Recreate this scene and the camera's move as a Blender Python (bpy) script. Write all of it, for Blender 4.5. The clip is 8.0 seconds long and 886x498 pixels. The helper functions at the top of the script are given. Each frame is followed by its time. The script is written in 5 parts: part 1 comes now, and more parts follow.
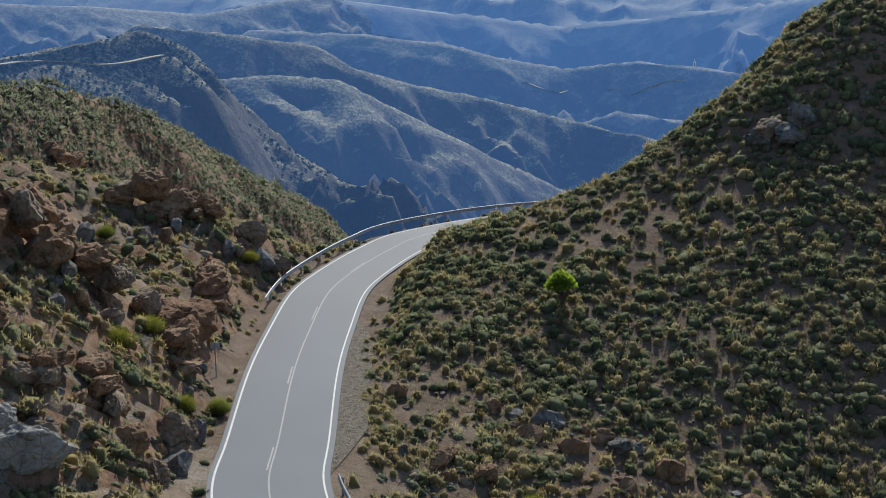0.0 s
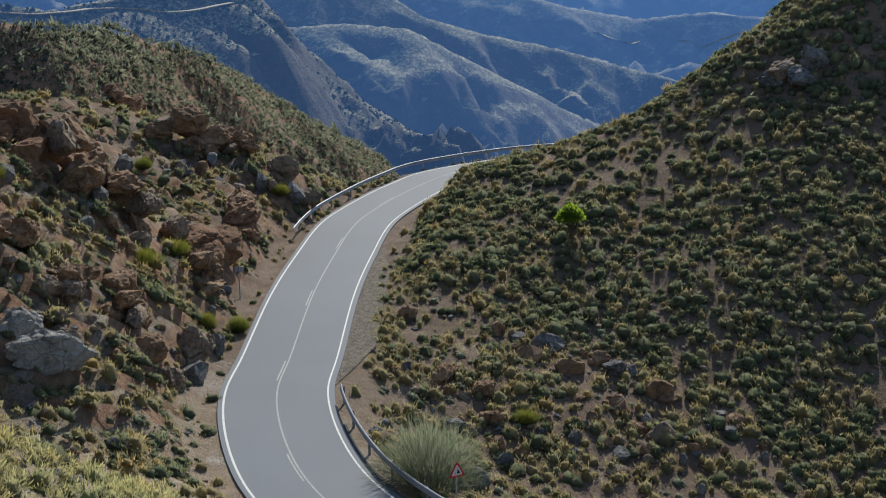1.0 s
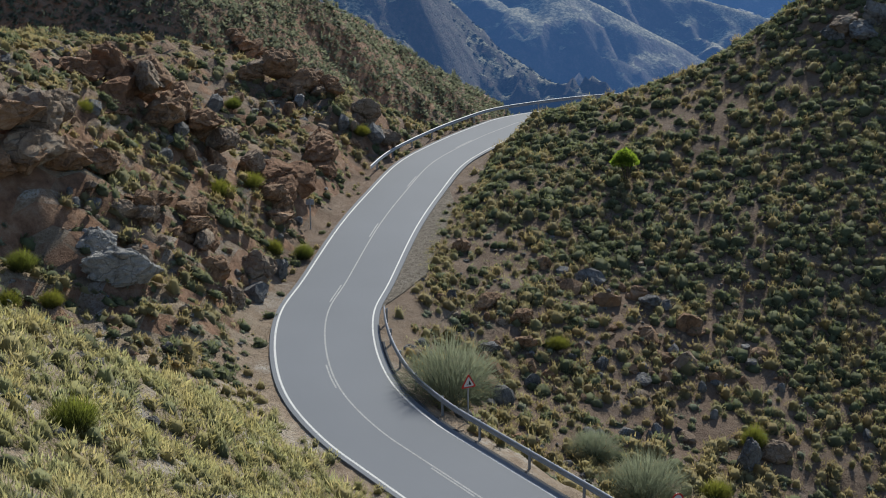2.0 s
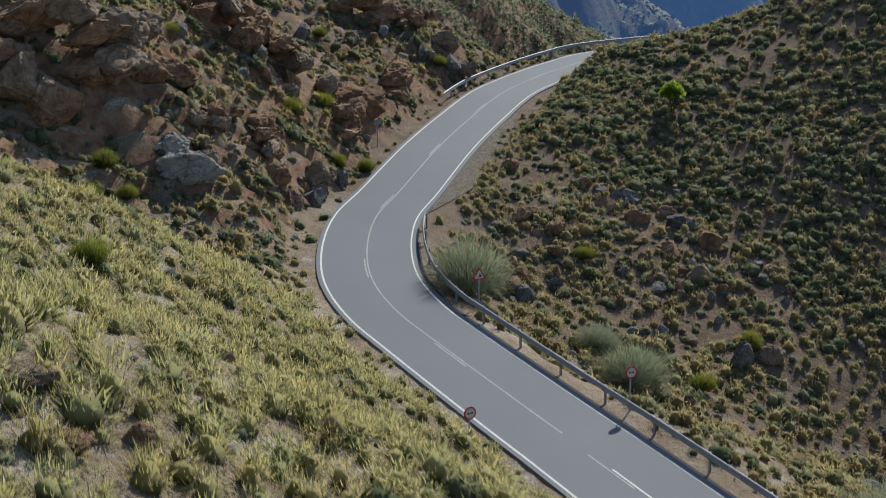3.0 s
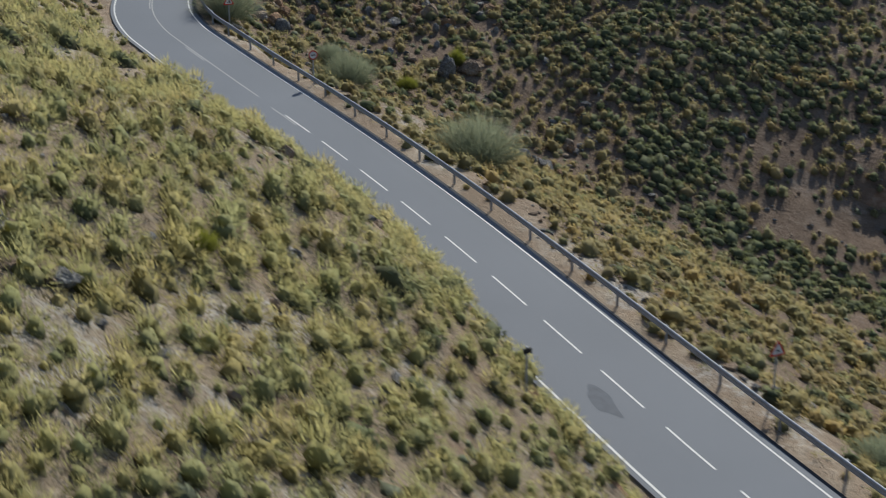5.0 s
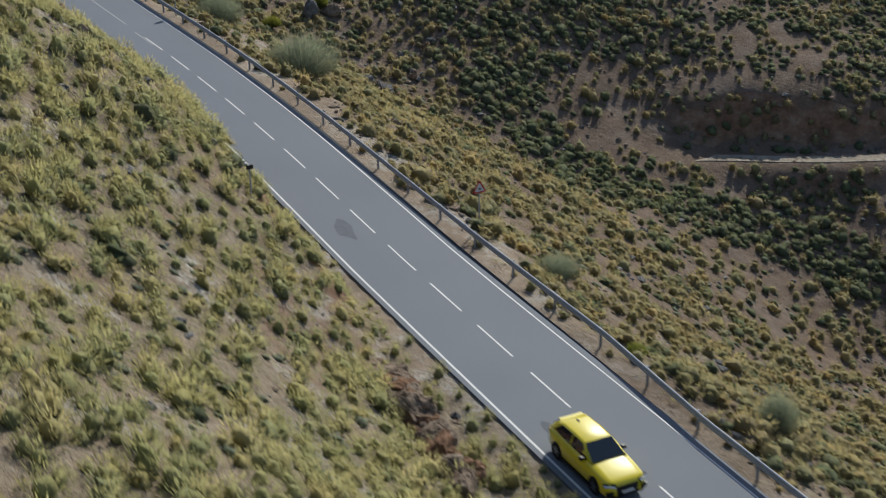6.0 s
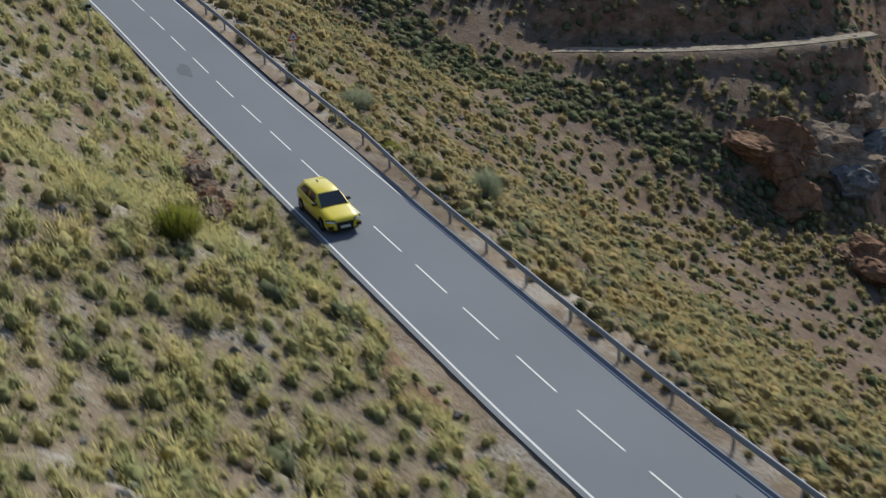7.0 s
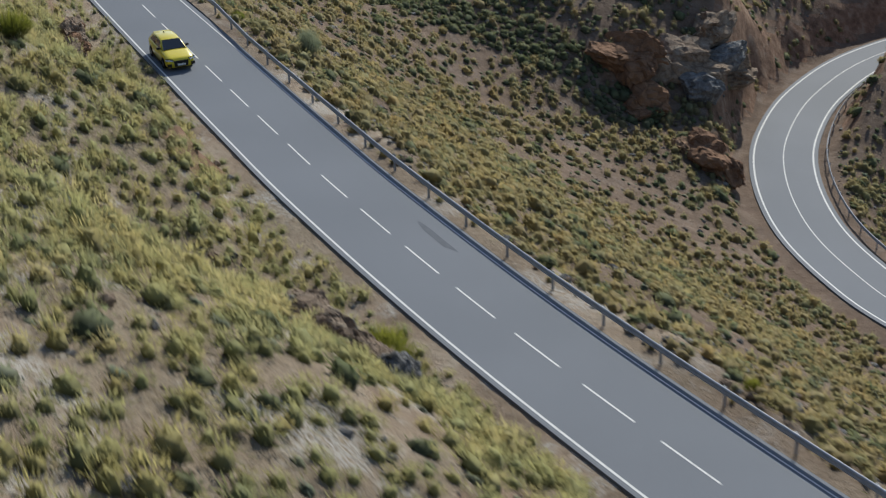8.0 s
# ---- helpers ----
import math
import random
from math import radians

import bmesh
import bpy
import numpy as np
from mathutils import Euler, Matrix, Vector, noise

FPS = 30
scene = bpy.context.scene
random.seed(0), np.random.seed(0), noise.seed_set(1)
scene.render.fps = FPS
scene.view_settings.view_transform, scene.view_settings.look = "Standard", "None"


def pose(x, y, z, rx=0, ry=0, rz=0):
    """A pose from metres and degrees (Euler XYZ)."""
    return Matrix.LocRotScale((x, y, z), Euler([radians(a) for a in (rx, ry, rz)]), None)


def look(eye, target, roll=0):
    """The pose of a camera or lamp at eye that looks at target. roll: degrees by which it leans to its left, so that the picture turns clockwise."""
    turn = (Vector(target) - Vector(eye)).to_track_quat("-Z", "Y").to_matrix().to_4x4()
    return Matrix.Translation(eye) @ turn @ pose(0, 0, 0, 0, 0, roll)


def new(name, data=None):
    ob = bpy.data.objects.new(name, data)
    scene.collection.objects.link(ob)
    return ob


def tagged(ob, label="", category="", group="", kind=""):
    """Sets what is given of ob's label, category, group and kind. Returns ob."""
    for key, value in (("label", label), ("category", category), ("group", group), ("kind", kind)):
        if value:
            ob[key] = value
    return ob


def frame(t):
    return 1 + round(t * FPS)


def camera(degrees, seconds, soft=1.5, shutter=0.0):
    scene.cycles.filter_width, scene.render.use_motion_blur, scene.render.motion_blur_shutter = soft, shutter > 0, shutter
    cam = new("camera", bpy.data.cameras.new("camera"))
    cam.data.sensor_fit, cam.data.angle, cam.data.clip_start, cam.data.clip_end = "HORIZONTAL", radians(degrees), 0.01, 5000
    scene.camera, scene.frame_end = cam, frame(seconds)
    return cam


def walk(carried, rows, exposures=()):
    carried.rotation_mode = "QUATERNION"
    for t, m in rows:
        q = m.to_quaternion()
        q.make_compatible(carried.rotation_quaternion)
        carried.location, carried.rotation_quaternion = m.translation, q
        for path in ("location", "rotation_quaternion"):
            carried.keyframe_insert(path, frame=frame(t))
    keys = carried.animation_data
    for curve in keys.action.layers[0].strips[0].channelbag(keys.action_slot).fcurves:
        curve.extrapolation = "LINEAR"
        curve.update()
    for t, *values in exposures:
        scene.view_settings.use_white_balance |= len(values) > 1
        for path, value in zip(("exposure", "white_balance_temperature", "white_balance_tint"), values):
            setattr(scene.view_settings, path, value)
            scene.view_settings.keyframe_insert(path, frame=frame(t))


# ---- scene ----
cam = camera(33.5, 8.0, soft=0.95, shutter=0.25)
PATH = [
    (0, (5.36, -7.21, 30.05), (2.87, 41.87, 20.82), -0.85),
    (0.5, (7.17, -9.44, 29.81), (3.62, 39.47, 20.01), -0.79),
    (1, (9.65, -12.37, 29.73), (4.75, 36.20, 18.90), -0.74),
    (1.2, (10.77, -13.59, 29.92), (5.14, 34.79, 18.63), -0.71),
    (2.3, (18.83, -20.72, 30.56), (7.75, 26.31, 17.71), -0.37),
    (2.5, (20.58, -22.24, 30.64), (8.53, 24.47, 17.47), -0.26),
    (3, (25.42, -27.02, 30.79), (11.27, 18.79, 16.61), -0.06),
    (3.5, (30.44, -32.42, 31.04), (15.18, 12.60, 15.55), 0.05),
    (4, (35.96, -38.52, 31.13), (20.97, 6.04, 14.12), 0.02),
    (4.5, (40.90, -43.91, 30.91), (27.58, 0.62, 12.48), -0.07),
    (4.7, (43.24, -46.22, 30.82), (30.64, -1.71, 11.83), -0.18),
    (5.8, (60.13, -62.70, 31.30), (48.43, -18.22, 11.69), -0.91),
    (6, (63.43, -65.90, 31.16), (51.62, -21.42, 11.61), -1.01),
    (6.5, (71.71, -73.92, 30.69), (59.69, -29.65, 10.81), -1.34),
    (7, (81.03, -82.76, 30.00), (68.80, -38.80, 9.56), -1.65),
    (7.5, (89.76, -91.23, 29.35), (77.39, -47.43, 8.64), -1.74),
    (8, (99.36, -100.79, 28.56), (86.56, -57.13, 7.82), -1.80),
]
walk(cam, [(t, look(eye, target, roll)) for t, eye, target, roll in PATH], [(0, 0.31, 6250, 6), (4, 0.22, 6250, 6), (8, 0.19, 6120, 6)])

# ---- light: low sun ahead of the camera, clear sky ----
SUN_ELEVATION, SUN_TURN = radians(36), radians(5)
world = bpy.data.worlds.new("sky")
scene.world = world
world.use_nodes = True
wt = world.node_tree
sky = wt.nodes.new("ShaderNodeTexSky")
sky.sky_type, sky.sun_disc = "NISHITA", False
sky.sun_elevation, sky.sun_rotation = SUN_ELEVATION, SUN_TURN
sky.altitude, sky.dust_density = 900, 1.5
wt.links.new(sky.outputs[0], wt.nodes["Background"].inputs[0])
wt.nodes["Background"].inputs[1].default_value = 0.096
sun = new("sun", bpy.data.lights.new("sun", "SUN"))
sun.data.energy, sun.data.angle, sun.data.color = 3.6, radians(0.53), (1.0, 0.93, 0.82)
to_sun = Vector((math.sin(SUN_TURN) * math.cos(SUN_ELEVATION), math.cos(SUN_TURN) * math.cos(SUN_ELEVATION), math.sin(SUN_ELEVATION)))
sun.matrix_world = look(to_sun * 300, (0, 0, 0))


# ---- materials ----
class Mat:
    """A small wrapper to wire procedural materials."""

    def __init__(self, name, rough=0.9, metal=0.0):
        self.m = bpy.data.materials.new(name)
        self.m.use_nodes = True
        self.t = self.m.node_tree
        self.b = self.t.nodes["Principled BSDF"]
        self.b.inputs["Roughness"].default_value = rough
        self.b.inputs["Metallic"].default_value = metal
        self.b.inputs["Specular IOR Level"].default_value = 0.3

    def node(self, kind, **sets):
        n = self.t.nodes.new(kind)
        for key, value in sets.items():
            n.inputs[key].default_value = value
        return n

    def link(self, a, b):
        self.t.links.new(a, b)

    def coords(self):
        return self.node("ShaderNodeTexCoord").outputs["Object"]

    def noise(self, scale, detail=5.0, rough=0.6, at=None):
        n = self.node("ShaderNodeTexNoise", Scale=scale, Detail=detail, Roughness=rough)
        self.link(at or self.coords(), n.inputs["Vector"])
        return n.outputs["Fac"]

    def ramp(self, fac, stops):
        n = self.node("ShaderNodeValToRGB")
        els = n.color_ramp.elements
        while len(els) < len(stops):
            els.new(0.5)
        for el, (pos, col) in zip(els, stops):
            el.position = pos
            el.color = (*col, 1) if len(col) == 3 else col
        self.link(fac, n.inputs[0])
        return n.outputs[0]

    def mix(self, fac, a, b, mode="MIX"):
        n = self.t.nodes.new("ShaderNodeMix")
        n.data_type, n.blend_type = "RGBA", mode
        for sock, value in ((n.inputs[0], fac), (n.inputs[6], a), (n.inputs[7], b)):
            if isinstance(value, (int, float)):
                sock.default_value = value
            elif isinstance(value, tuple):
                sock.default_value = (*value, 1)
            else:
                self.link(value, sock)
        return n.outputs[2]

    def math(self, op, a, b=0.0):
        n = self.t.nodes.new("ShaderNodeMath")
        n.operation = op
        for sock, value in zip(n.inputs, (a, b)):
            if isinstance(value, (int, float)):
                sock.default_value = value
            else:
                self.link(value, sock)
        return n.outputs[0]

    def color(self, c):
        if isinstance(c, tuple):
            self.b.inputs["Base Color"].default_value = (*c, 1)
        else:
            self.link(c, self.b.inputs["Base Color"])
        return self

    def bump(self, height, strength=0.5, distance=0.05):
        n = self.node("ShaderNodeBump", Strength=strength, Distance=distance)
        self.link(height, n.inputs["Height"])
        self.link(n.outputs[0], self.b.inputs["Normal"])
        return self


def ground_material():
    m = Mat("dry_earth_and_rock", 0.95)
    at = m.coords()
    big = m.noise(0.05, 4, 0.55, at)
    mid = m.noise(0.35, 6, 0.65, at)
    fine = m.noise(3.0, 6, 0.7, at)
    soil = m.ramp(mid, [(0.3, (0.20, 0.145, 0.098)), (0.5, (0.335, 0.25, 0.175)), (0.7, (0.46, 0.385, 0.295))])
    dry = m.ramp(fine, [(0.35, (0.19, 0.145, 0.095)), (0.65, (0.37, 0.295, 0.205))])
    soil = m.mix(m.ramp(big, [(0.42, (0, 0, 0)), (0.58, (1, 1, 1))]), soil, dry)
    soil = m.mix(m.ramp(fine, [(0.6, (0, 0, 0)), (0.74, (1, 1, 1))]), soil, (0.40, 0.35, 0.28))
    scree = m.math("MULTIPLY", m.ramp(m.noise(0.22, 5, 0.7, at), [(0.52, (0, 0, 0)), (0.60, (1, 1, 1))]), m.ramp(m.noise(5.5, 3, 0.7, at), [(0.40, (0, 0, 0)), (0.52, (1, 1, 1))]))
    soil = m.mix(m.math("MULTIPLY", scree, 0.75), soil, (0.52, 0.49, 0.44))
    grit = m.noise(11.0, 4, 0.75, at)
    soil = m.mix(m.ramp(grit, [(0.56, (0, 0, 0)), (0.66, (1, 1, 1))]), soil, (0.34, 0.30, 0.25))
    soil = m.mix(m.ramp(grit, [(0.36, (1, 1, 1)), (0.44, (0, 0, 0))]), soil, (0.13, 0.10, 0.07))
    where = m.node("ShaderNodeSeparateXYZ")
    m.link(at, where.inputs[0])
    beyond = m.math("ADD", m.math("MULTIPLY", where.outputs[0], 0.7), m.math("MULTIPLY", where.outputs[1], 0.7))
    beyond = m.math("ADD", beyond, m.math("MULTIPLY", m.math("SUBTRACT", big, 0.5), 60.0))
    clay = m.ramp(m.noise(0.6, 6, 0.7, at), [(0.3, (0.095, 0.06, 0.042)), (0.55, (0.17, 0.112, 0.078)), (0.75, (0.25, 0.19, 0.145))])
    soil = m.mix(m.math("MULTIPLY", m.ramp(m.math("MULTIPLY", beyond, 0.01), [(0.30, (0, 0, 0)), (0.48, (1, 1, 1))]), 0.82), soil, clay)
    rock = m.ramp(m.noise(0.8, 8, 0.7, at), [(0.3, (0.095, 0.055, 0.035)), (0.5, (0.25, 0.145, 0.09)), (0.62, (0.32, 0.215, 0.145)), (0.78, (0.31, 0.265, 0.22))])
    geo = m.node("ShaderNodeNewGeometry")
    sep = m.node("ShaderNodeSeparateXYZ")
    m.link(geo.outputs["True Normal"], sep.inputs[0])
    steep = m.math("ADD", sep.outputs[2], m.math("MULTIPLY", m.math("SUBTRACT", mid, 0.5), 0.35))
    m.color(m.mix(m.ramp(steep, [(0.62, (1, 1, 1)), (0.76, (0, 0, 0))]), soil, rock))
    m.bump(m.math("ADD", m.math("MULTIPLY", fine, 0.5), m.math("ADD", mid, m.math("MULTIPLY", grit, 0.25))), 1.0, 0.3)
    return m.m


def asphalt_material():
    m = Mat("worn_asphalt", 0.75)
    at = m.coords()
    c = m.ramp(m.noise(0.12, 3, 0.5, at), [(0.3, (0.098, 0.112, 0.138)), (0.7, (0.130, 0.145, 0.174))])
    c = m.mix(m.ramp(m.noise(30, 4, 0.8, at), [(0.3, (0, 0, 0)), (0.8, (1, 1, 1))]), c, (0.19, 0.205, 0.23))
    m.color(c).bump(m.noise(60, 3, 0.8, at), 0.25, 0.01)
    return m.m


def paint_material():
    m = Mat("worn_white_road_paint", 0.7)
    at = m.coords()
    m.color(m.mix(m.ramp(m.noise(7, 6, 0.8, at), [(0.52, (0, 0, 0)), (0.72, (1, 1, 1))]), (0.66, 0.66, 0.64), (0.28, 0.285, 0.29)))
    return m.m


def steel_material():
    m = Mat("galvanised_steel", 0.6, 0.4)
    at = m.coords()
    m.color(m.ramp(m.noise(2.5, 5, 0.7, at), [(0.3, (0.29, 0.31, 0.345)), (0.7, (0.41, 0.43, 0.465))]))
    return m.m


def distance_material(k, haze_glow):
    """Far ranges: scrub-dotted slopes, with haze, sunlit tops and shaded flanks put into emission and colour."""
    m = Mat("hazed_scrubland", 1.0)
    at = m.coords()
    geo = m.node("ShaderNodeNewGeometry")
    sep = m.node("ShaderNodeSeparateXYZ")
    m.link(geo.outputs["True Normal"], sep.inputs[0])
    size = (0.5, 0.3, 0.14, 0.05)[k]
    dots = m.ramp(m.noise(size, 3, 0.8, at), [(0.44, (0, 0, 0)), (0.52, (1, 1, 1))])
    # Pale tops and dark flanks paint sun and shade by steepness; contrast fades with haze.
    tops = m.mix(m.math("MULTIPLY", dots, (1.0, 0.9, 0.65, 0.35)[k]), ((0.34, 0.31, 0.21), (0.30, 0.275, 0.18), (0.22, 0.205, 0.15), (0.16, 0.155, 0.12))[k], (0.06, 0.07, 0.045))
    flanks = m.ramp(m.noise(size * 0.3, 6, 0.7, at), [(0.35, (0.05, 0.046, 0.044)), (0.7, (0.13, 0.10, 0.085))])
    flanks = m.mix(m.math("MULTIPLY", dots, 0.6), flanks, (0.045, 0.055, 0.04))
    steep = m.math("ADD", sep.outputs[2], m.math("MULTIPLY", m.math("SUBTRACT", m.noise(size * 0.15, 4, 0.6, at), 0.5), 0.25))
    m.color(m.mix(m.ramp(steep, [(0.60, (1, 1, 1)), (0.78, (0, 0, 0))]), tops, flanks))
    # Blue emission stands in for the haze, stronger with each farther range.
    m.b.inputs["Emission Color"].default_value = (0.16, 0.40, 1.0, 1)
    m.b.inputs["Emission Strength"].default_value = haze_glow
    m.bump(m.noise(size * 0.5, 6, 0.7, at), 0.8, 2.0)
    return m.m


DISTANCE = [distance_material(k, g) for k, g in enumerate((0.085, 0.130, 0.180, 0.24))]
GROUND, ASPHALT, PAINT, STEEL = ground_material(), asphalt_material(), paint_material(), steel_material()


# ---- mesh helpers ----
def mesh_object(name, verts, faces, material, parent=None, smooth=False):
    """One mesh object from arrays; faces is an (n, 3) or (n, 4) array."""
    verts, faces = np.asarray(verts, np.float32), np.asarray(faces, np.int32)
    me = bpy.data.meshes.new(name)
    k = faces.shape[1]
    me.vertices.add(len(verts))
    me.vertices.foreach_set("co", verts.ravel())
    me.loops.add(faces.size)
    me.loops.foreach_set("vertex_index", faces.ravel())
    me.polygons.add(len(faces))
    me.polygons.foreach_set("loop_start", np.arange(0, faces.size, k, dtype=np.int32))
    me.polygons.foreach_set("use_smooth", np.full(len(faces), smooth))
    me.update(calc_edges=True)
    me.materials.append(material)
    ob = new(name, me)
    if parent:
        ob.parent = parent
    return ob


def part(name, bm, material, parent, label="", smooth=False):
    """Links a bmesh as one mesh object under a thing or a part."""
    me = bpy.data.meshes.new(name)
    bmesh.ops.recalc_face_normals(bm, faces=bm.faces)
    bm.to_mesh(me)
    bm.free()
    for p in me.polygons:
        p.use_smooth = smooth
    me.materials.append(material)
    ob = new(name, me)
    if parent:
        ob.parent = parent
    return tagged(ob, label) if label else ob


def hash01(ix, iy, seed):
    h = (ix.astype(np.int64) * 374761393 + iy.astype(np.int64) * 668265263 + seed * 974634541) & 0xFFFFFFFF
    h = ((h ^ (h >> 13)) * 1274126177) & 0xFFFFFFFF
    return ((h ^ (h >> 16)) & 0xFFFFFF) / float(0xFFFFFF)


def value_noise(x, y, seed=0):
    """Smooth noise of 0 to 1 with features one unit wide."""
    ix, iy = np.floor(x), np.floor(y)
    fx, fy = x - ix, y - iy
    fx, fy = fx * fx * fx * (fx * (fx * 6 - 15) + 10), fy * fy * fy * (fy * (fy * 6 - 15) + 10)
    a, b = hash01(ix, iy, seed), hash01(ix + 1, iy, seed)
    c, d = hash01(ix, iy + 1, seed), hash01(ix + 1, iy + 1, seed)
    return (a * (1 - fx) + b * fx) * (1 - fy) + (c * (1 - fx) + d * fx) * fy


def fractal(x, y, octaves=5, seed=0, gain=0.5):
    """Sum of octaves of noise, of about -1 to 1."""
    total, size, norm = 0.0, 1.0, 0.0
    for k in range(octaves):
        turn = 0.6 * k
        c, s = math.cos(turn), math.sin(turn)
        total = total + size * (2 * value_noise((c * x - s * y) * 2**k, (s * x + c * y) * 2**k, seed + 17 * k) - 1)
        norm += size
        size *= gain
    return total / norm * 1.6


def ridged(x, y, octaves=4, seed=0):
    """Sharp-crested noise of 0 to 1."""
    total, size, norm = 0.0, 1.0, 0.0
    for k in range(octaves):
        total = total + size * (1 - np.abs(2 * value_noise(x * 2**k + 3.7 * k, y * 2**k - 1.3 * k, seed + 31 * k) - 1)) ** 2
        norm += size
        size *= 0.5
    return total / norm


def smooth(a, b, x):
    t = np.clip((x - a) / (b - a), 0, 1)
    return t * t * (3 - 2 * t)


# ---- the road's line ----
ROAD = [(42, 143), (22, 139), (7, 133), (-2.5, 124), (-5.2, 118.5), (-7.4, 111.5), (-9, 103.5), (-9.1, 93), (-8.8, 82.6), (-7.8, 70), (-7.3, 63.6),
        (-5.6, 57.1), (-3.2, 51.3), (-0.1, 46.7), (2.9, 43.5), (11, 35.4), (20.9, 25.8), (31.1, 15.1), (45.2, -0.9), (57.9, -15.2), (67.4, -25.8),
        (74.4, -33.4), (85.2, -44.2), (96.8, -54.7), (113, -68.5), (138, -88), (172, -108), (212, -128)]
LOWER_ROAD = [(185, 148), (145, 124), (120, 105), (103, 87), (95.8, 71.5), (93.3, 57), (93.8, 45.5), (96.6, 34), (101, 25), (107, 17), (120, 6), (141, -7), (176, -23)]


def spline(points, step=0.5):
    """Catmull-Rom through the points, in steps of about equal length."""
    p = np.array(points, float)
    p = np.vstack([2 * p[0] - p[1], p, 2 * p[-1] - p[-2]])
    out = []
    for a, b, c, d in zip(p, p[1:], p[2:], p[3:]):
        n = max(2, int(np.linalg.norm(c - b) / 0.2))
        t = np.linspace(0, 1, n, endpoint=False)[:, None]
        out.append(0.5 * (2 * b + (c - a) * t + (2 * a - 5 * b + 4 * c - d) * t**2 + (3 * b - a - 3 * c + d) * t**3))
    out = np.vstack(out + [p[-2:-1]])
    for _ in range(60):
        out[1:-1] = 0.5 * out[1:-1] + 0.25 * (out[2:] + out[:-2])
    s = np.r_[0, np.cumsum(np.linalg.norm(np.diff(out, axis=0), axis=1))]
    at = np.arange(0, s[-1], step)
    return np.stack([np.interp(at, s, out[:, 0]), np.interp(at, s, out[:, 1])], 1)


def road_height(x, y):
    """The road falls evenly towards the south-east, more steeply at its upper end."""
    u = (x - y) / math.sqrt(2)
    return np.interp(u, (-95, -82, -54, -30, -14, 30, 47, 85, 130, 220), (7.2, 6.2, 4.75, 4.05, 3.45, 1.0, 0.3, -1.3, -3.2, -7.0))


class Way:
    """A road's centre line with its heights, sideways directions and lengths; sideways is to the right of the drive."""

    def __init__(self, points, height):
        self.xy = spline(points)
        self.z = height(self.xy[:, 0], self.xy[:, 1])
        ahead = np.gradient(self.xy, axis=0)
        ahead /= np.linalg.norm(ahead, axis=1)[:, None]
        self.side = np.stack([ahead[:, 1], -ahead[:, 0]], 1)
        self.ahead = ahead
        self.s = np.r_[0, np.cumsum(np.linalg.norm(np.diff(self.xy, axis=0), axis=1))]

    def near(self, x, y, reach=30.0):
        """For each place: its distance to the line, with its sign, and the height and length there."""
        x, y = np.ravel(x), np.ravel(y)
        dist, zz, ss = np.full(len(x), 1e3), np.zeros(len(x)), np.zeros(len(x))
        lo, hi = self.xy.min(0) - reach, self.xy.max(0) + reach
        idx = np.where((x > lo[0]) & (x < hi[0]) & (y > lo[1]) & (y < hi[1]))[0]
        for part_ in np.array_split(idx, max(1, len(idx) // 20000)):
            dx, dy = x[part_, None] - self.xy[None, ::2, 0], y[part_, None] - self.xy[None, ::2, 1]
            k = np.argmin(dx * dx + dy * dy, 1) * 2
            off = np.stack([x[part_] - self.xy[k, 0], y[part_] - self.xy[k, 1]], 1)
            along = (off * self.ahead[k]).sum(1)
            across = (off * self.side[k]).sum(1)
            dist[part_] = np.where(np.abs(along) < 3, across, np.sign(across) * np.hypot(*off.T))
            ss[part_] = self.s[k] + np.clip(along, -1, 1)
            zz[part_] = np.interp(ss[part_], self.s, self.z)
        return dist, zz, ss

    def at(self, s, off=0.0, up=0.0):
        """Places along the line at lengths s, off metres to its right."""
        s = np.asarray(s, float)
        x, y = np.interp(s, self.s, self.xy[:, 0]), np.interp(s, self.s, self.xy[:, 1])
        sx, sy = np.interp(s, self.s, self.side[:, 0]), np.interp(s, self.s, self.side[:, 1])
        n = np.hypot(sx, sy)
        return np.stack([x + off * sx / n, y + off * sy / n, np.interp(s, self.s, self.z) + up], -1)

    def length_at(self, x, y):
        return float(self.s[np.argmin((self.xy[:, 0] - x) ** 2 + (self.xy[:, 1] - y) ** 2)])


MAIN = Way(ROAD, road_height)
LOW = Way(LOWER_ROAD, lambda x, y: -28.9 - 0.03 * (50 - y))

TRACK = Way([(46, 56.6), (52, 57.2), (56.3, 58.2), (64, 59.4), (74, 62.6), (82, 67), (92, 74)], lambda x, y: -12.4 + 0.0 * x)

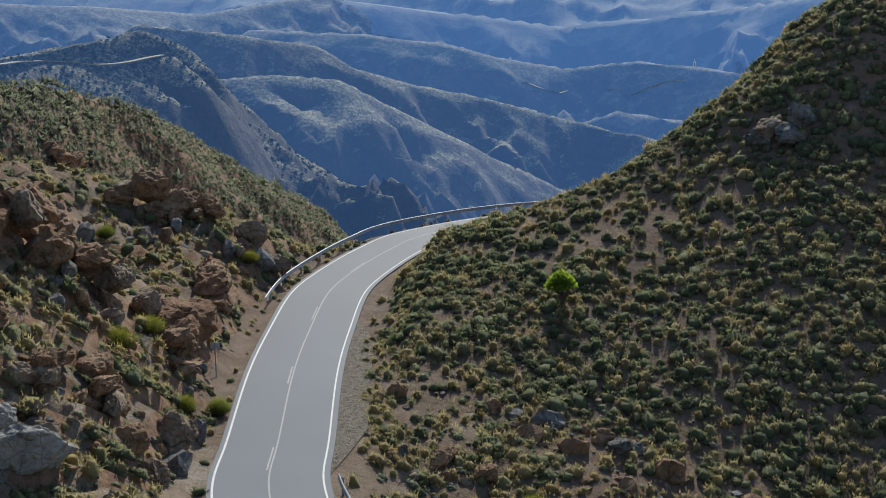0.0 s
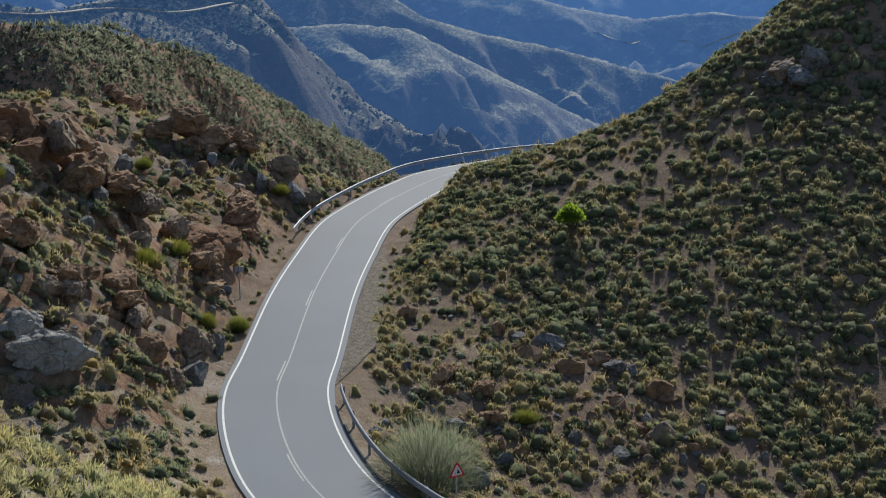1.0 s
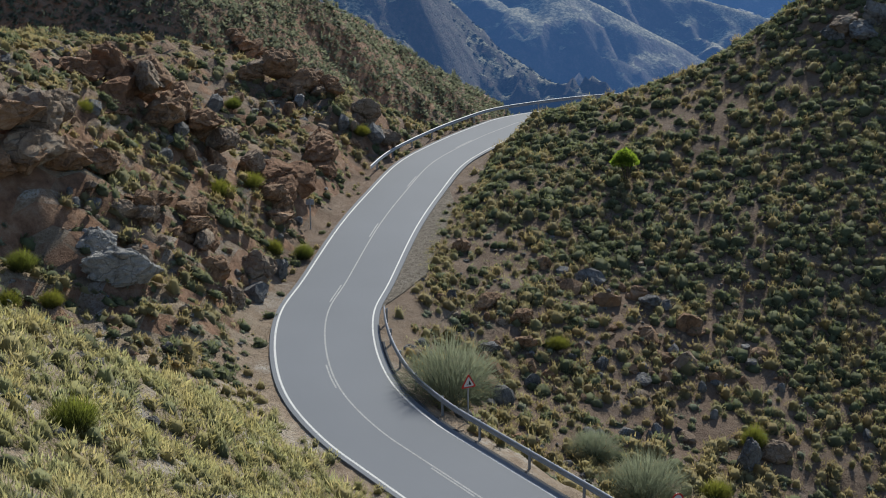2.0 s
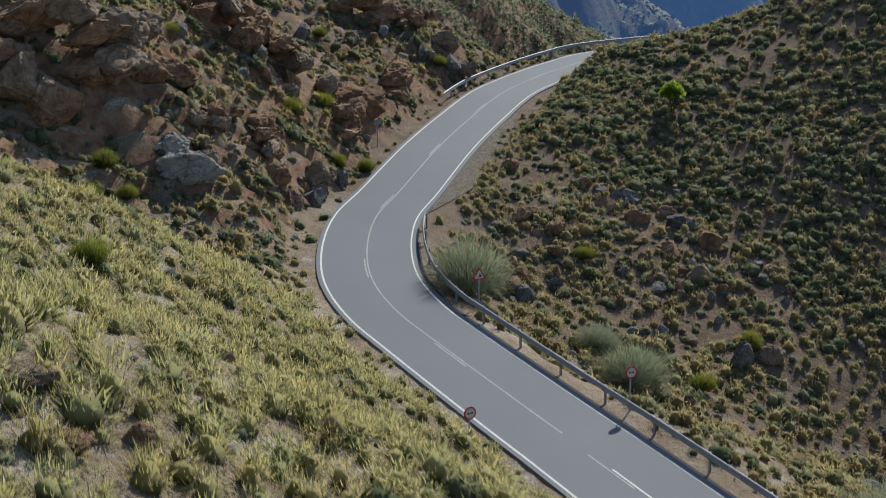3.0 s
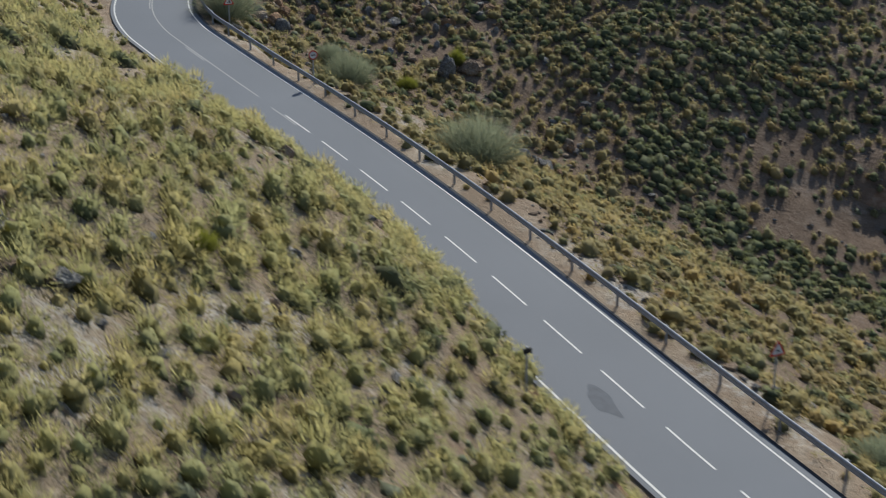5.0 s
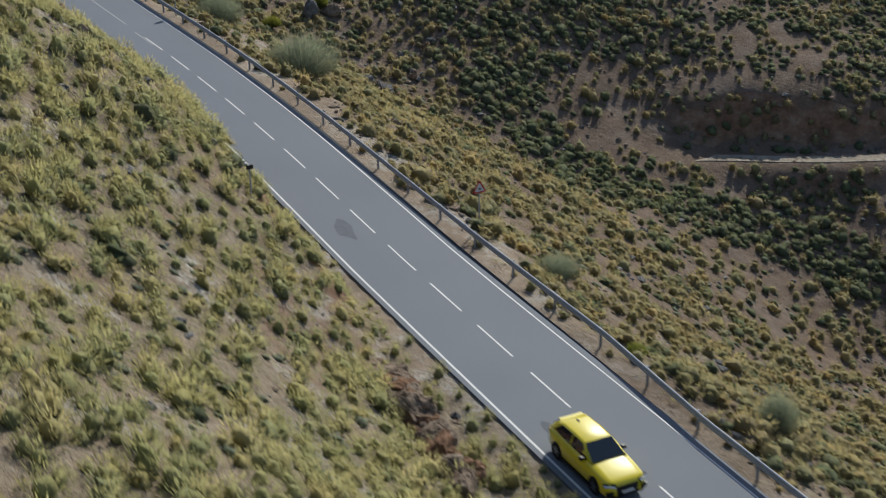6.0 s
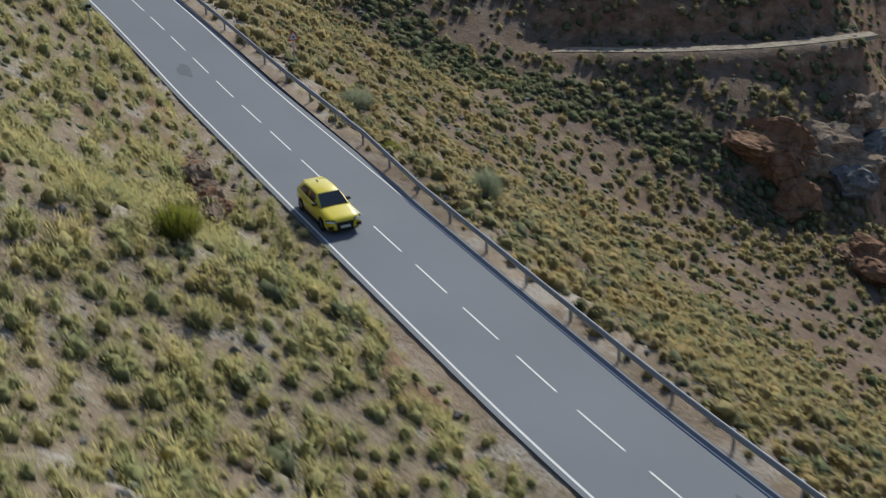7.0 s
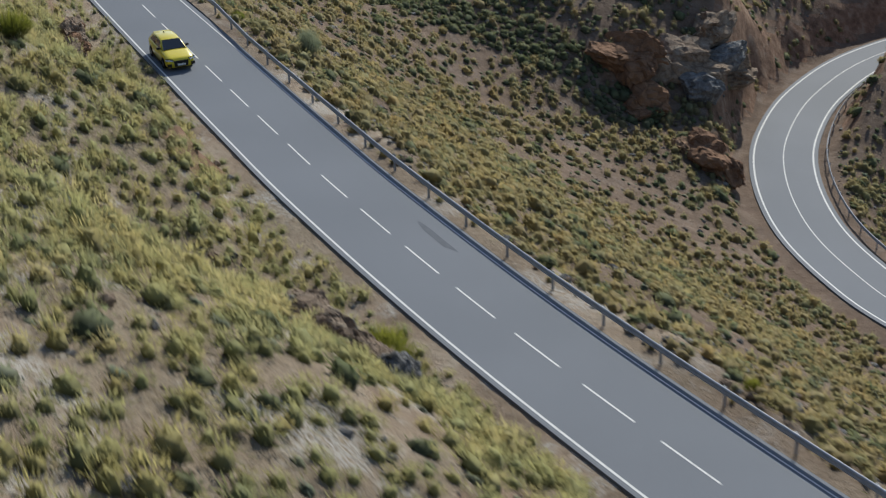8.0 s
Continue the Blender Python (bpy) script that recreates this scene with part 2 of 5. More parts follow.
# ---- the relief: spot heights of the knolls, cuts and gullies ----
SPOTS = [(-18, 65, 10), (-24, 73, 16), (-25, 56, 15.5), (-22, 53, 9.7), (-9.5, 35, 11), (-25, 105, 12), (-17, 90, 8.5), (-25.5, 99.5, 11.4), (-17, 103, 9),
         (-12.7, 66.5, 6.8), (-12.6, 75, 5.8), (-21, 72, 14), (-16.5, 54, 8.6), (-10, 48.5, 5.5), (-19, 60, 11.2), (-50, 85, 19), (-48, 45, 24), (-34, 113, 14.5), (-22, 113, 11.5), (-30, 128, 3)]
HILL = [(19, 62.5, -2), (3, 66.7, 2.2), (3.7, 72, 2.9), (11, 77, 2.6), (23, 80, 4), (25, 87.5, 8), (14.4, 93, 8.4), (15, 105, 12.4), (26.5, 109.5, 18), (29.5, 123.5, 24.5), (36, 126, 28.5), (9, 110.5, 12.3), (21.5, 114, 19),
        (4.3, 97.5, 8.8), (-2, 79, 4.9), (21.4, 72.6, 0.7), (13, 123, 6), (23, 129, 12), (-14, 132, -3), (4, 146, -10), (27, 156, -2), (57, 120, 15), (62, 152, 0), (60, 73, -5.5), (72, 76, -7.5), (60, 84, -2.5), (74, 88, -5), (51, 73, -4.8), (50, 85, -0.5), (62, 100, 3), (-52, 128, 6)]
VALLEY = [(30.4, 68.5, -1), (25.5, 60.5, -4.1), (33.6, 58, -5.8), (24, 53, -5.2), (42, 50, -11.4), (48, 49.3, -12.4), (62.5, 49.6, -16.4), (77.7, 47.4, -23.4), (48, 61, -9.7),
          (57, 60, -11.6), (64, 61, -11.9), (74, 64, -12), (58, 64, -8.9), (66, 65.8, -9.2), (77, 69, -9.5), (50, 67, -7.4), (75.4, 51.6, -18.2), (85, 58.2, -19.5), (86, 41, -26), (86, 76, -9), (120, 60, -33),
          (130, 130, -14), (98.4, 5.6, -26.9), (150, 30, -42), (140, -40, -24)]


BANK = [(-6, 21, 16), (-12, 31, 14.3), (-8, 33, 12.3), (-2, 26, 12.8), (2.2, 20, 12), (5.2, 28, 8.2), (7, 10.3, 15), (-1.4, 17.2, 15.2), (5.4, 3, 18.6), (22, -16.5, 19.4), (19, -2.4, 15.2), (20.9, 2.5, 13.9), (25.9, -5.1, 15.5), (30.6, -15, 14.6), (46, -38, 12.5), (57, -35, 7.3), (71, -55.5, 8.4), (-8, 3, 22), (12, -24, 23),
        (42, -52, 17), (62, -72, 14), (97, -87, 11), (125, -112, 9), (90, -70, 6.3), (86.3, -62.2, 5.0), (84.1, -55.7, 1.2), (90.4, -62.9, 2.9), (88.5, -59.0, 1.8), (94, -64, 1.6)]


def bank_spots():
    """The grassy bank above the road and the slope below it, by stations along the straight."""
    out = []
    for x, y, grade in ((2.6, 44.7, 0.85), (10, 36.5, 0.78), (17, 30, 0.65), (24, 22.5, 0.95), (31, 15, 1.42), (38, 7, 1.5), (44, 0.5, 1.25), (51, -7.5, 0.9), (62, -20, 0.83), (80, -39, 0.85), (104, -61, 0.85)):
        s = MAIN.length_at(x, y)
        bulge = 1.16 if grade > 1.2 else 1.0
        toe = ((3.3, 0.0), (5.3, 0.5), (8.5, 2.7), (13, 6.4)) if x > 70 else ((3.0, 0.2), (5.3, 2.3), (8.5, 6.2), (13, 9.8)) if x > 50 else ((5, 3.6 * bulge), (8.5, 6.7), (13, 10.0 / bulge))
        for d, rise in toe:
            px, py, pz = MAIN.at(s, 3.2 + d)
            out.append((px, py, pz + rise * grade))
    for x, y, grade in ((14, 33.5, 0.8), (28, 19, 0.8), (42, 3, 1.0), (55, -12, 1.0), (70, -28.5, 1.0), (90, -48.5, 1.0), (115, -70, 1.0)):
        s = MAIN.length_at(x, y)
        for d, drop in ((5, 0.3), (8, 1.8), (15, 6.5), (24, 12.8)):
            px, py, pz = MAIN.at(s, -d)
            out.append((px, py, pz - drop * grade))
    return out


class Relief:
    """A thin-plate surface through spot heights."""

    def __init__(self, spots, soften=0.3):
        p = np.array(spots, float)
        self.p = p[:, :2]
        n = len(p)
        r2 = ((self.p[:, None] - self.p[None]) ** 2).sum(-1)
        a = np.zeros((n + 3, n + 3))
        a[:n, :n] = 0.5 * r2 * np.log(r2 + 1e-9) + soften * 20 * np.eye(n)
        a[:n, n:] = np.c_[np.ones(n), self.p]
        a[n:, :n] = a[:n, n:].T
        self.w = np.linalg.solve(a, np.r_[p[:, 2], 0, 0, 0])

    def __call__(self, x, y):
        out = self.w[-3] + self.w[-2] * x + self.w[-1] * y
        for (px, py), w in zip(self.p, self.w):
            r2 = (x - px) ** 2 + (y - py) ** 2
            out = out + w * 0.5 * r2 * np.log(r2 + 1e-9)
        return out


RELIEF = Relief(SPOTS + HILL + VALLEY + BANK + bank_spots())

# ---- distant ranges: crest lines, the width of their tops and the steepness of their flanks ----
RIDGES = [([(-150, 190, 26), (-83, 227, 14), (-77, 250, 12), (-68, 273, 6), (-63, 295, -2), (-53, 318, -14), (-42, 340, -25), (-30, 356, -42)], 18, 0.62),
          ([(-420, 660, 14), (-258, 740, -13), (-245, 790, -14), (-222, 822, -20), (-195, 855, -15), (-187, 880, -33), (-173, 905, -53), (-145, 945, -79), (-111, 1000, -113), (-84, 1045, -148), (-60, 1085, -185)], 76, 1.15),
          ([(-310, 880, -16), (-246, 882, -7), (-229, 905, -1), (-197, 906, -13), (-172, 930, -48)], 36, 0.9),
          ([(-500, 1230, -40), (-317, 1252, -61), (-211, 1295, -56), (-154, 1323, -63), (-105, 1348, -92), (-55, 1391, -123), (-2, 1443, -157), (70, 1510, -200)], 95, 0.95),
          ([(-420, 1640, -20), (-309, 1664, -35), (-228, 1727, -52), (-176, 1733, -82), (-113, 1789, -104), (-39, 1842, -123), (69, 1892, -157), (234, 1879, -194)], 34, 0.95),
          ([(-400, 2250, -50), (-231, 2281, -61), (-110, 2290, -76), (-23, 2293, -99), (84, 2341, -121), (203, 2385, -112), (420, 2369, -139)], 60, 0.85),
          ([(-480, 2080, -40), (-300, 2010, -70), (-210, 1960, -100), (-170, 1900, -130)], 36, 0.9),
          ([(60, 2060, -190), (150, 2090, -165), (260, 2110, -185), (420, 2080, -180)], 30, 0.9),
          ([(-700, 1000, 20), (-520, 1040, -10), (-420, 1080, -50), (-330, 1120, -80)], 36, 0.9),
          ([(-1500, 2300, 60), (-937, 2416, -3), (-750, 2585, -18), (-582, 2731, -39), (-391, 2966, -9), (-130, 3190, -52), (116, 3291, -89), (276, 3282, -72), (481, 3258, -50), (700, 3150, -20), (1500, 3000, 20)], 120, 0.45)]


def far_height(x, y):
    """Ranges behind the pass: every crest has a rounded top and falls to both sides in spurs and gullies."""
    far = 1 + np.maximum(y - 500, 0) / 5000
    out = -90 - 290 * smooth(300, 1000, y) + (50 * ridged(x / 420, y / 420, 4, 9) + 120 * ridged(x / (190 * far), y / (190 * far), 5, 19)) * smooth(300, 700, y)
    out = out + smooth(3300, 4600, y) * 330 + smooth(900, 2500, np.abs(x)) * 160
    rough = ridged(x / 85, y / 85, 4, 3)
    warp = 18 * fractal(x / 60, y / 60, 2, 71)
    cuts = 0.65 * (1 - ridged((x + warp) / (120 * far), (y - warp) / (120 * far), 5, 12)) + 0.35 * (1 - ridged((x - warp) / (45 * far), (y + warp) / (45 * far), 3, 14))
    for k, (crest, top_wide, grade) in enumerate(RIDGES):
        best, top, run = np.full(np.shape(x), 1e9), np.zeros(np.shape(x)), np.zeros(np.shape(x))
        s = 0.0
        for (ax, ay, az), (bx, by, bz) in zip(crest, crest[1:]):
            dx, dy = bx - ax, by - ay
            long = math.hypot(dx, dy)
            t = np.clip(((x - ax) * dx + (y - ay) * dy) / (dx * dx + dy * dy), 0, 1)
            d = np.hypot(x - ax - t * dx, y - ay - t * dy)
            closer = d < best
            top = np.where(closer, az + t * (bz - az), top)
            run = np.where(closer, s + t * long, run)
            best = np.minimum(best, d)
            s += long
        wave = (run + 0.25 * best) / (3.2 * top_wide) + 0.7 * fractal(x / 110, y / 110, 2, 40 + k)
        spur = np.abs(2 * (wave - np.floor(wave)) - 1)
        wide = top_wide * (0.12 + 0.75 * spur)
        fall = 0.24 * np.minimum(best, wide) + grade * (0.36 + 0.5 * (1 - rough)) * np.maximum(best - wide, 0)
        fall = fall - 0.42 * np.minimum(np.maximum(best - wide, 0), 2.5 * top_wide) * (spur - 0.35) + cuts * np.minimum(1.1 * best, 1.4 * top_wide + 34)
        out = np.maximum(out, top - fall + 0.06 * top_wide * fractal(x / top_wide, y / top_wide, 4, 5) * smooth(0, top_wide, best))
    return out


def ground_height(x, y):
    """The height of the natural ground with the road benches cut into it."""
    shape = np.shape(x)
    x, y = np.ravel(x).astype(float), np.ravel(y).astype(float)
    cx, cy = np.clip(x, -70, 160), np.clip(y, -110, 150)
    z = RELIEF(cx, cy)
    away = np.hypot(x - cx, y - cy)
    z = z - 0.35 * np.minimum(away, 150) 
    back = smooth(128, 175, y)
    far = far_height(x, y)
    z = np.where(y > 110, z * (1 - back) + far * back, z)
    z = z + 0.45 * fractal(x / 9, y / 9, 5, 21) + 0.12 * fractal(x / 1.6, y / 1.6, 3, 77)
    crag = smooth(-9, -13, x) * smooth(40, 50, y) * smooth(118, 106, y) * smooth(-46, -36, x)
    block = fractal(x / 6.5, y / 6.5, 3, 131) * 2.2 + 8
    step_ = np.floor(block) + smooth(0.35, 0.65, block - np.floor(block))
    z = z + crag * (1.5 * (step_ - block) + 0.9 * (ridged(x / 4.5, y / 4.5, 4, 55) - 0.45))
    d, zc, s = TRACK.near(x, y)
    d = -d
    ends = smooth(1, 12, s) * smooth(46, 40, s)
    a = np.abs(d)
    up = smooth(1.9, 5.4, d + 0.7 * fractal(x / 2.5, y / 2.5, 3, 15))
    bench = np.where(d > 0, zc + up * (z + 0.9 * smooth(26, 3, a) - zc), zc + smooth(0.9, 3.5, a) * (z - zc))
    z = np.where(a < 30, z + ends * (bench - z), z)
    for way, wide in ((MAIN, 3.9), (LOW, 4.6)):
        d, zc, s = way.near(x, y)
        a = np.abs(d)
        reach = np.where(d < 0, 4.5, 3.5)
        if way is MAIN:
            wide = wide + (1.0 * smooth(196, 216, s) + 1.2 * smooth(228, 244, s)) * (d > 0)
            reach = np.where((d > 0) & (s > 225), 2.2, reach)
        else:
            steep = 2.6 - 1.55 * smooth(66, 80, y)
            z = np.where((d > 0) & (a < 60), np.minimum(z, zc + 0.6 + steep * np.maximum(a - 4.6, 0) + 0.5 * fractal(x / 2.2, y / 2.2, 3, 33)), z)
        w = smooth(wide, wide + reach, a + 0.5 * fractal(x / 3, y / 3, 3, 5))
        bed = zc - 0.10 - 0.05 * smooth(3, 4, a) + 0.06 * fractal(x / 1.2, y / 1.2, 3, 8) * smooth(3.3, 4, a)
        z = np.where(a < wide + 9, bed * (1 - w) + z * w, z)
    return z.reshape(shape)


def graded(lo, hi, step, far_lo, far_hi, grow, cap):
    """Grid lines: even between lo and hi, and wider apart beyond."""
    mid = list(np.arange(lo, hi, step))
    right, s = [hi], step
    while right[-1] < far_hi:
        s = min(s * grow, cap(right[-1]))
        right.append(right[-1] + s)
    left, s = [], step
    at = lo
    while at > far_lo:
        s = min(s * grow, cap(at))
        at -= s
        left.append(at)
    return np.array(left[::-1] + mid + right)


def sheet(name, gx, gy, material):
    xx, yy = np.meshgrid(gx, gy)
    n, m = xx.shape
    i = np.arange(n * m).reshape(n, m)
    faces = np.stack([i[:-1, :-1], i[:-1, 1:], i[1:, 1:], i[1:, :-1]], -1).reshape(-1, 4)
    return mesh_object(name, np.stack([xx, yy, ground_height(xx, yy)], -1).reshape(-1, 3), faces, material, smooth=True)


def build_ground():
    gx = graded(-45, 112, 1.0, -3800, 3800, 1.07, lambda p: 2.8 if -150 < p < 130 else 400.0)
    gy = graded(-86, 135, 1.0, -900, 440, 1.03, lambda p: 2.2 if p > 0 else 100.0)
    tagged(sheet("ground", gx, gy, GROUND), "dry rocky hillsides of brown earth and stone", "ground", kind="structure")
    y0 = gy[-1]
    for y1, step, haze_glow in ((1130, 3.8, 0), (2000, 5.6, 1), (3000, 8.5, 2), (4900, 17.0, 3)):
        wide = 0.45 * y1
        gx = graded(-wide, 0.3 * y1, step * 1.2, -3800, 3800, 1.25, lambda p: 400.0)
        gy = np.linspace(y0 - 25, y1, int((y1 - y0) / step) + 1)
        tagged(sheet("backdrop", gx, gy, DISTANCE[haze_glow]), "hazy blue distant mountain ridges with dry scrub", "mountain range", kind="structure")
        y0 = y1


build_ground()


def ribbon(name, way, s0, s1, a, b, up, material, parent=None, step=0.5, thick=0.0):
    """A strip along a road between the offsets a and b, with sides of the given depth."""
    s = np.arange(s0, s1 + 1e-6, step)
    a, b = (np.array([q(t) for t in s]) if callable(q) else np.full(len(s), q) for q in (a, b))
    rows = [way.at(s, a, up), way.at(s, b, up)]
    if thick:
        rows = [way.at(s, a - 0.05, up - thick)] + rows + [way.at(s, b + 0.05, up - thick)]
    k, n = len(rows), len(s)
    verts = np.stack(rows, 1).reshape(-1, 3)
    faces = [(i * k + j, (i + 1) * k + j, (i + 1) * k + j + 1, i * k + j + 1) for i in range(n - 1) for j in range(k - 1)]
    faces = np.array(faces)[:, ::-1] if a[0] < b[0] else np.array(faces)
    return mesh_object(name, verts, faces[:, ::-1], material, parent)


S_END = float(MAIN.s[-1]) - 1
S = MAIN.length_at
KINK = S(52.3, -8.6)
road = tagged(ribbon("road", MAIN, 1, S_END, lambda s: float(np.interp(s, (KINK - 8, KINK + 6), (-3.15, -3.32))), 3.15, 0.0, ASPHALT, thick=0.3), "grey two-lane mountain road of worn asphalt", "road", kind="structure")
ribbon("edge_line", MAIN, 1, S_END, 2.79, 2.91, 0.005, PAINT, road)
ribbon("edge_line", MAIN, 1, S_END, lambda s: float(np.interp(s, (KINK - 8, KINK + 6), (-2.84, -2.96))), lambda s: float(np.interp(s, (KINK - 8, KINK + 6), (-2.74, -2.88))), 0.005, PAINT, road)
lower = tagged(ribbon("road_lower", LOW, 1, float(LOW.s[-1]) - 1, -3.6, 3.6, 0.0, ASPHALT, thick=0.3), "grey lower road curving round a bend", "road", kind="structure")
ribbon("edge_line", LOW, 1, float(LOW.s[-1]) - 1, -3.2, -3.02, 0.005, PAINT, lower)
ribbon("edge_line", LOW, 1, float(LOW.s[-1]) - 1, 3.02, 3.2, 0.005, PAINT, lower)
ribbon("centre_line", LOW, 1, float(LOW.s[-1]) - 1, -0.06, 0.06, 0.005, PAINT, lower)


# ==== things ====
# ---- more materials ----
def plain(name, color, rough=0.5, metal=0.0, vary=0.0, scale=3.0, coat=0.0):
    m = Mat(name, rough, metal)
    if vary:
        dark = tuple(c * (1 - vary) for c in color)
        m.color(m.ramp(m.noise(scale, 5, 0.65), [(0.3, dark), (0.7, color)]))
    else:
        m.color(color)
    m.b.inputs["Coat Weight"].default_value = coat
    m.b.inputs["Coat Roughness"].default_value = 0.05
    return m.m


def leaf_material(name, plants, tip, through_light=0.35, root=(0.07, 0.055, 0.035)):
    """Leaves and blades: the first texture coordinate tells the plants apart, the second runs from root to tip."""
    m = Mat(name, 0.85)
    uv = m.node("ShaderNodeUVMap")
    sep = m.node("ShaderNodeSeparateXYZ")
    m.link(uv.outputs[0], sep.inputs[0])
    n = len(plants)
    body = m.ramp(sep.outputs[0], [((k + 0.5) / n, c) for k, c in enumerate(plants)])
    # The dark root colour paints shade into the foot of each plant.
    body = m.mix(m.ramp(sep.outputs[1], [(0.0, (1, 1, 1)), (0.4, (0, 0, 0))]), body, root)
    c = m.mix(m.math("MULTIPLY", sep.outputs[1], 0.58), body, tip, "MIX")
    geo = m.node("ShaderNodeNewGeometry")
    c = m.mix(m.math("MULTIPLY", geo.outputs["Random Per Island"], 0.2), c, (0.07, 0.07, 0.03))
    m.color(c)
    around = m.node("ShaderNodeAttribute")
    around.attribute_name = "around"
    m.link(around.outputs["Vector"], m.b.inputs["Normal"])
    tr = m.node("ShaderNodeBsdfTranslucent")
    m.link(c, tr.inputs[0])
    mix = m.node("ShaderNodeMixShader", Fac=through_light)
    out = m.t.nodes["Material Output"]
    m.link(m.b.outputs[0], mix.inputs[1])
    m.link(tr.outputs[0], mix.inputs[2])
    m.link(mix.outputs[0], out.inputs[0])
    return m.m


def rock_material(name, a, b, c, scale=0.9):
    m = Mat(name, 0.92)
    at = m.node("ShaderNodeNewGeometry").outputs["Position"]
    big, fine = m.noise(scale, 8, 0.68, at), m.noise(scale * 7, 6, 0.75, at)
    col = m.ramp(big, [(0.32, a), (0.5, b), (0.68, c)])
    col = m.mix(m.ramp(fine, [(0.55, (0, 0, 0)), (0.75, (1, 1, 1))]), col, tuple(min(1, v * 1.5) for v in b))
    crack = m.node("ShaderNodeTexVoronoi", Scale=scale * 0.65)
    crack.feature = "DISTANCE_TO_EDGE"
    bent = m.node("ShaderNodeVectorMath")
    bent.operation = "ADD"
    m.link(at, bent.inputs[0])
    tone = m.node("ShaderNodeTexNoise", Scale=scale * 1.2, Detail=6.0)
    m.link(at, tone.inputs["Vector"])
    m.link(tone.outputs["Color"], bent.inputs[1])
    m.link(bent.outputs[0], crack.inputs["Vector"])
    split = m.ramp(crack.outputs["Distance"], [(0.0, (0, 0, 0)), (0.035, (1, 1, 1))])
    col = m.mix(m.math("ADD", m.math("MULTIPLY", split, 0.45), 0.55), tuple(v * 0.5 for v in a), col)
    m.color(col).bump(m.math("ADD", m.math("MULTIPLY", split, 0.2), m.math("ADD", big, m.math("MULTIPLY", fine, 0.5))), 1.0, 0.3)
    return m.m


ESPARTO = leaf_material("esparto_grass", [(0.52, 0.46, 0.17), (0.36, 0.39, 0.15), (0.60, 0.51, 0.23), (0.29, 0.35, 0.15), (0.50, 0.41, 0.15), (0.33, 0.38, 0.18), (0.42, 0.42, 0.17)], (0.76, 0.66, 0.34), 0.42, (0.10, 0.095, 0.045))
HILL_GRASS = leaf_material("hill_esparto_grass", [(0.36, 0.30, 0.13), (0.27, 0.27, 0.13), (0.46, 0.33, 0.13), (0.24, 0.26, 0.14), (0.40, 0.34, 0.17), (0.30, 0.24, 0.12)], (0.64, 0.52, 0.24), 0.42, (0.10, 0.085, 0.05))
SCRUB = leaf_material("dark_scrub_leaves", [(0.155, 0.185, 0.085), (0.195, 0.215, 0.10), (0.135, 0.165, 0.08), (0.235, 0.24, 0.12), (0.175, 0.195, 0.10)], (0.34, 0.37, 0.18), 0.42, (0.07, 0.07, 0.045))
# Olive scrub, lightened and greyed to put the ridge's haze into its colour.
HAZED_SCRUB = leaf_material("hazed_olive_scrub_leaves", [(0.19, 0.215, 0.14), (0.23, 0.25, 0.16), (0.17, 0.20, 0.135)], (0.34, 0.36, 0.25), 0.4, (0.12, 0.125, 0.085))
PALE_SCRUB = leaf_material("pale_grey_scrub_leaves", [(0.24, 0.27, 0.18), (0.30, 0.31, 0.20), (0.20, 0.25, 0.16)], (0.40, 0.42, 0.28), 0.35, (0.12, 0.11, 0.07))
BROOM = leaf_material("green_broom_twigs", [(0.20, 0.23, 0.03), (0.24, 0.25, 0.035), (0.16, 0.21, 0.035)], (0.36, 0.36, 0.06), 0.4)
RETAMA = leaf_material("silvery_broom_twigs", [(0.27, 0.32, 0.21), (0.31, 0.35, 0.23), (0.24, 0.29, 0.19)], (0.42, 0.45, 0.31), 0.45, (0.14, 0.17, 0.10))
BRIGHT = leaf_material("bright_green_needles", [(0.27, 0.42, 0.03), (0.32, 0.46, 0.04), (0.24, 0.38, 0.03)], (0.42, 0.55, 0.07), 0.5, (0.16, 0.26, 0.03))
BROWN_ROCK = rock_material("brown_limestone", (0.10, 0.065, 0.043), (0.31, 0.185, 0.105), (0.43, 0.295, 0.195))
GREY_ROCK = rock_material("grey_limestone", (0.075, 0.073, 0.072), (0.20, 0.195, 0.19), (0.33, 0.32, 0.31), 1.2)
PALE_ROCK = rock_material("pale_limestone", (0.21, 0.20, 0.185), (0.42, 0.40, 0.37), (0.56, 0.53, 0.49), 1.3)
RED_ROCK = rock_material("red_conglomerate", (0.14, 0.075, 0.043), (0.25, 0.135, 0.075), (0.31, 0.185, 0.11), 0.7)
TAN_ROCK = rock_material("tan_limestone", (0.16, 0.11, 0.075), (0.30, 0.22, 0.155), (0.40, 0.33, 0.25), 1.0)
BARK = plain("grey_brown_bark", (0.13, 0.10, 0.075), 0.95, vary=0.5, scale=9)
CAR_PAINT = plain("yellow_car_paint", (0.74, 0.60, 0.015), 0.35, coat=1.0)
BLACK_TRIM = plain("black_plastic_trim", (0.012, 0.012, 0.013), 0.45)
RUBBER = plain("tyre_rubber", (0.018, 0.018, 0.018), 0.85, vary=0.3, scale=20)
ALLOY = plain("dark_alloy", (0.20, 0.20, 0.21), 0.35, 0.9)
GLASS = plain("tinted_car_glass", (0.012, 0.016, 0.022), 0.04, coat=1.0)
LAMP = plain("clear_headlamp_glass", (0.75, 0.77, 0.80), 0.08, coat=1.0)
RED_LAMP = plain("red_tail_lamp", (0.35, 0.01, 0.01), 0.15, coat=1.0)
WHITE_PLATE = plain("white_plate", (0.78, 0.78, 0.76), 0.5, vary=0.06)
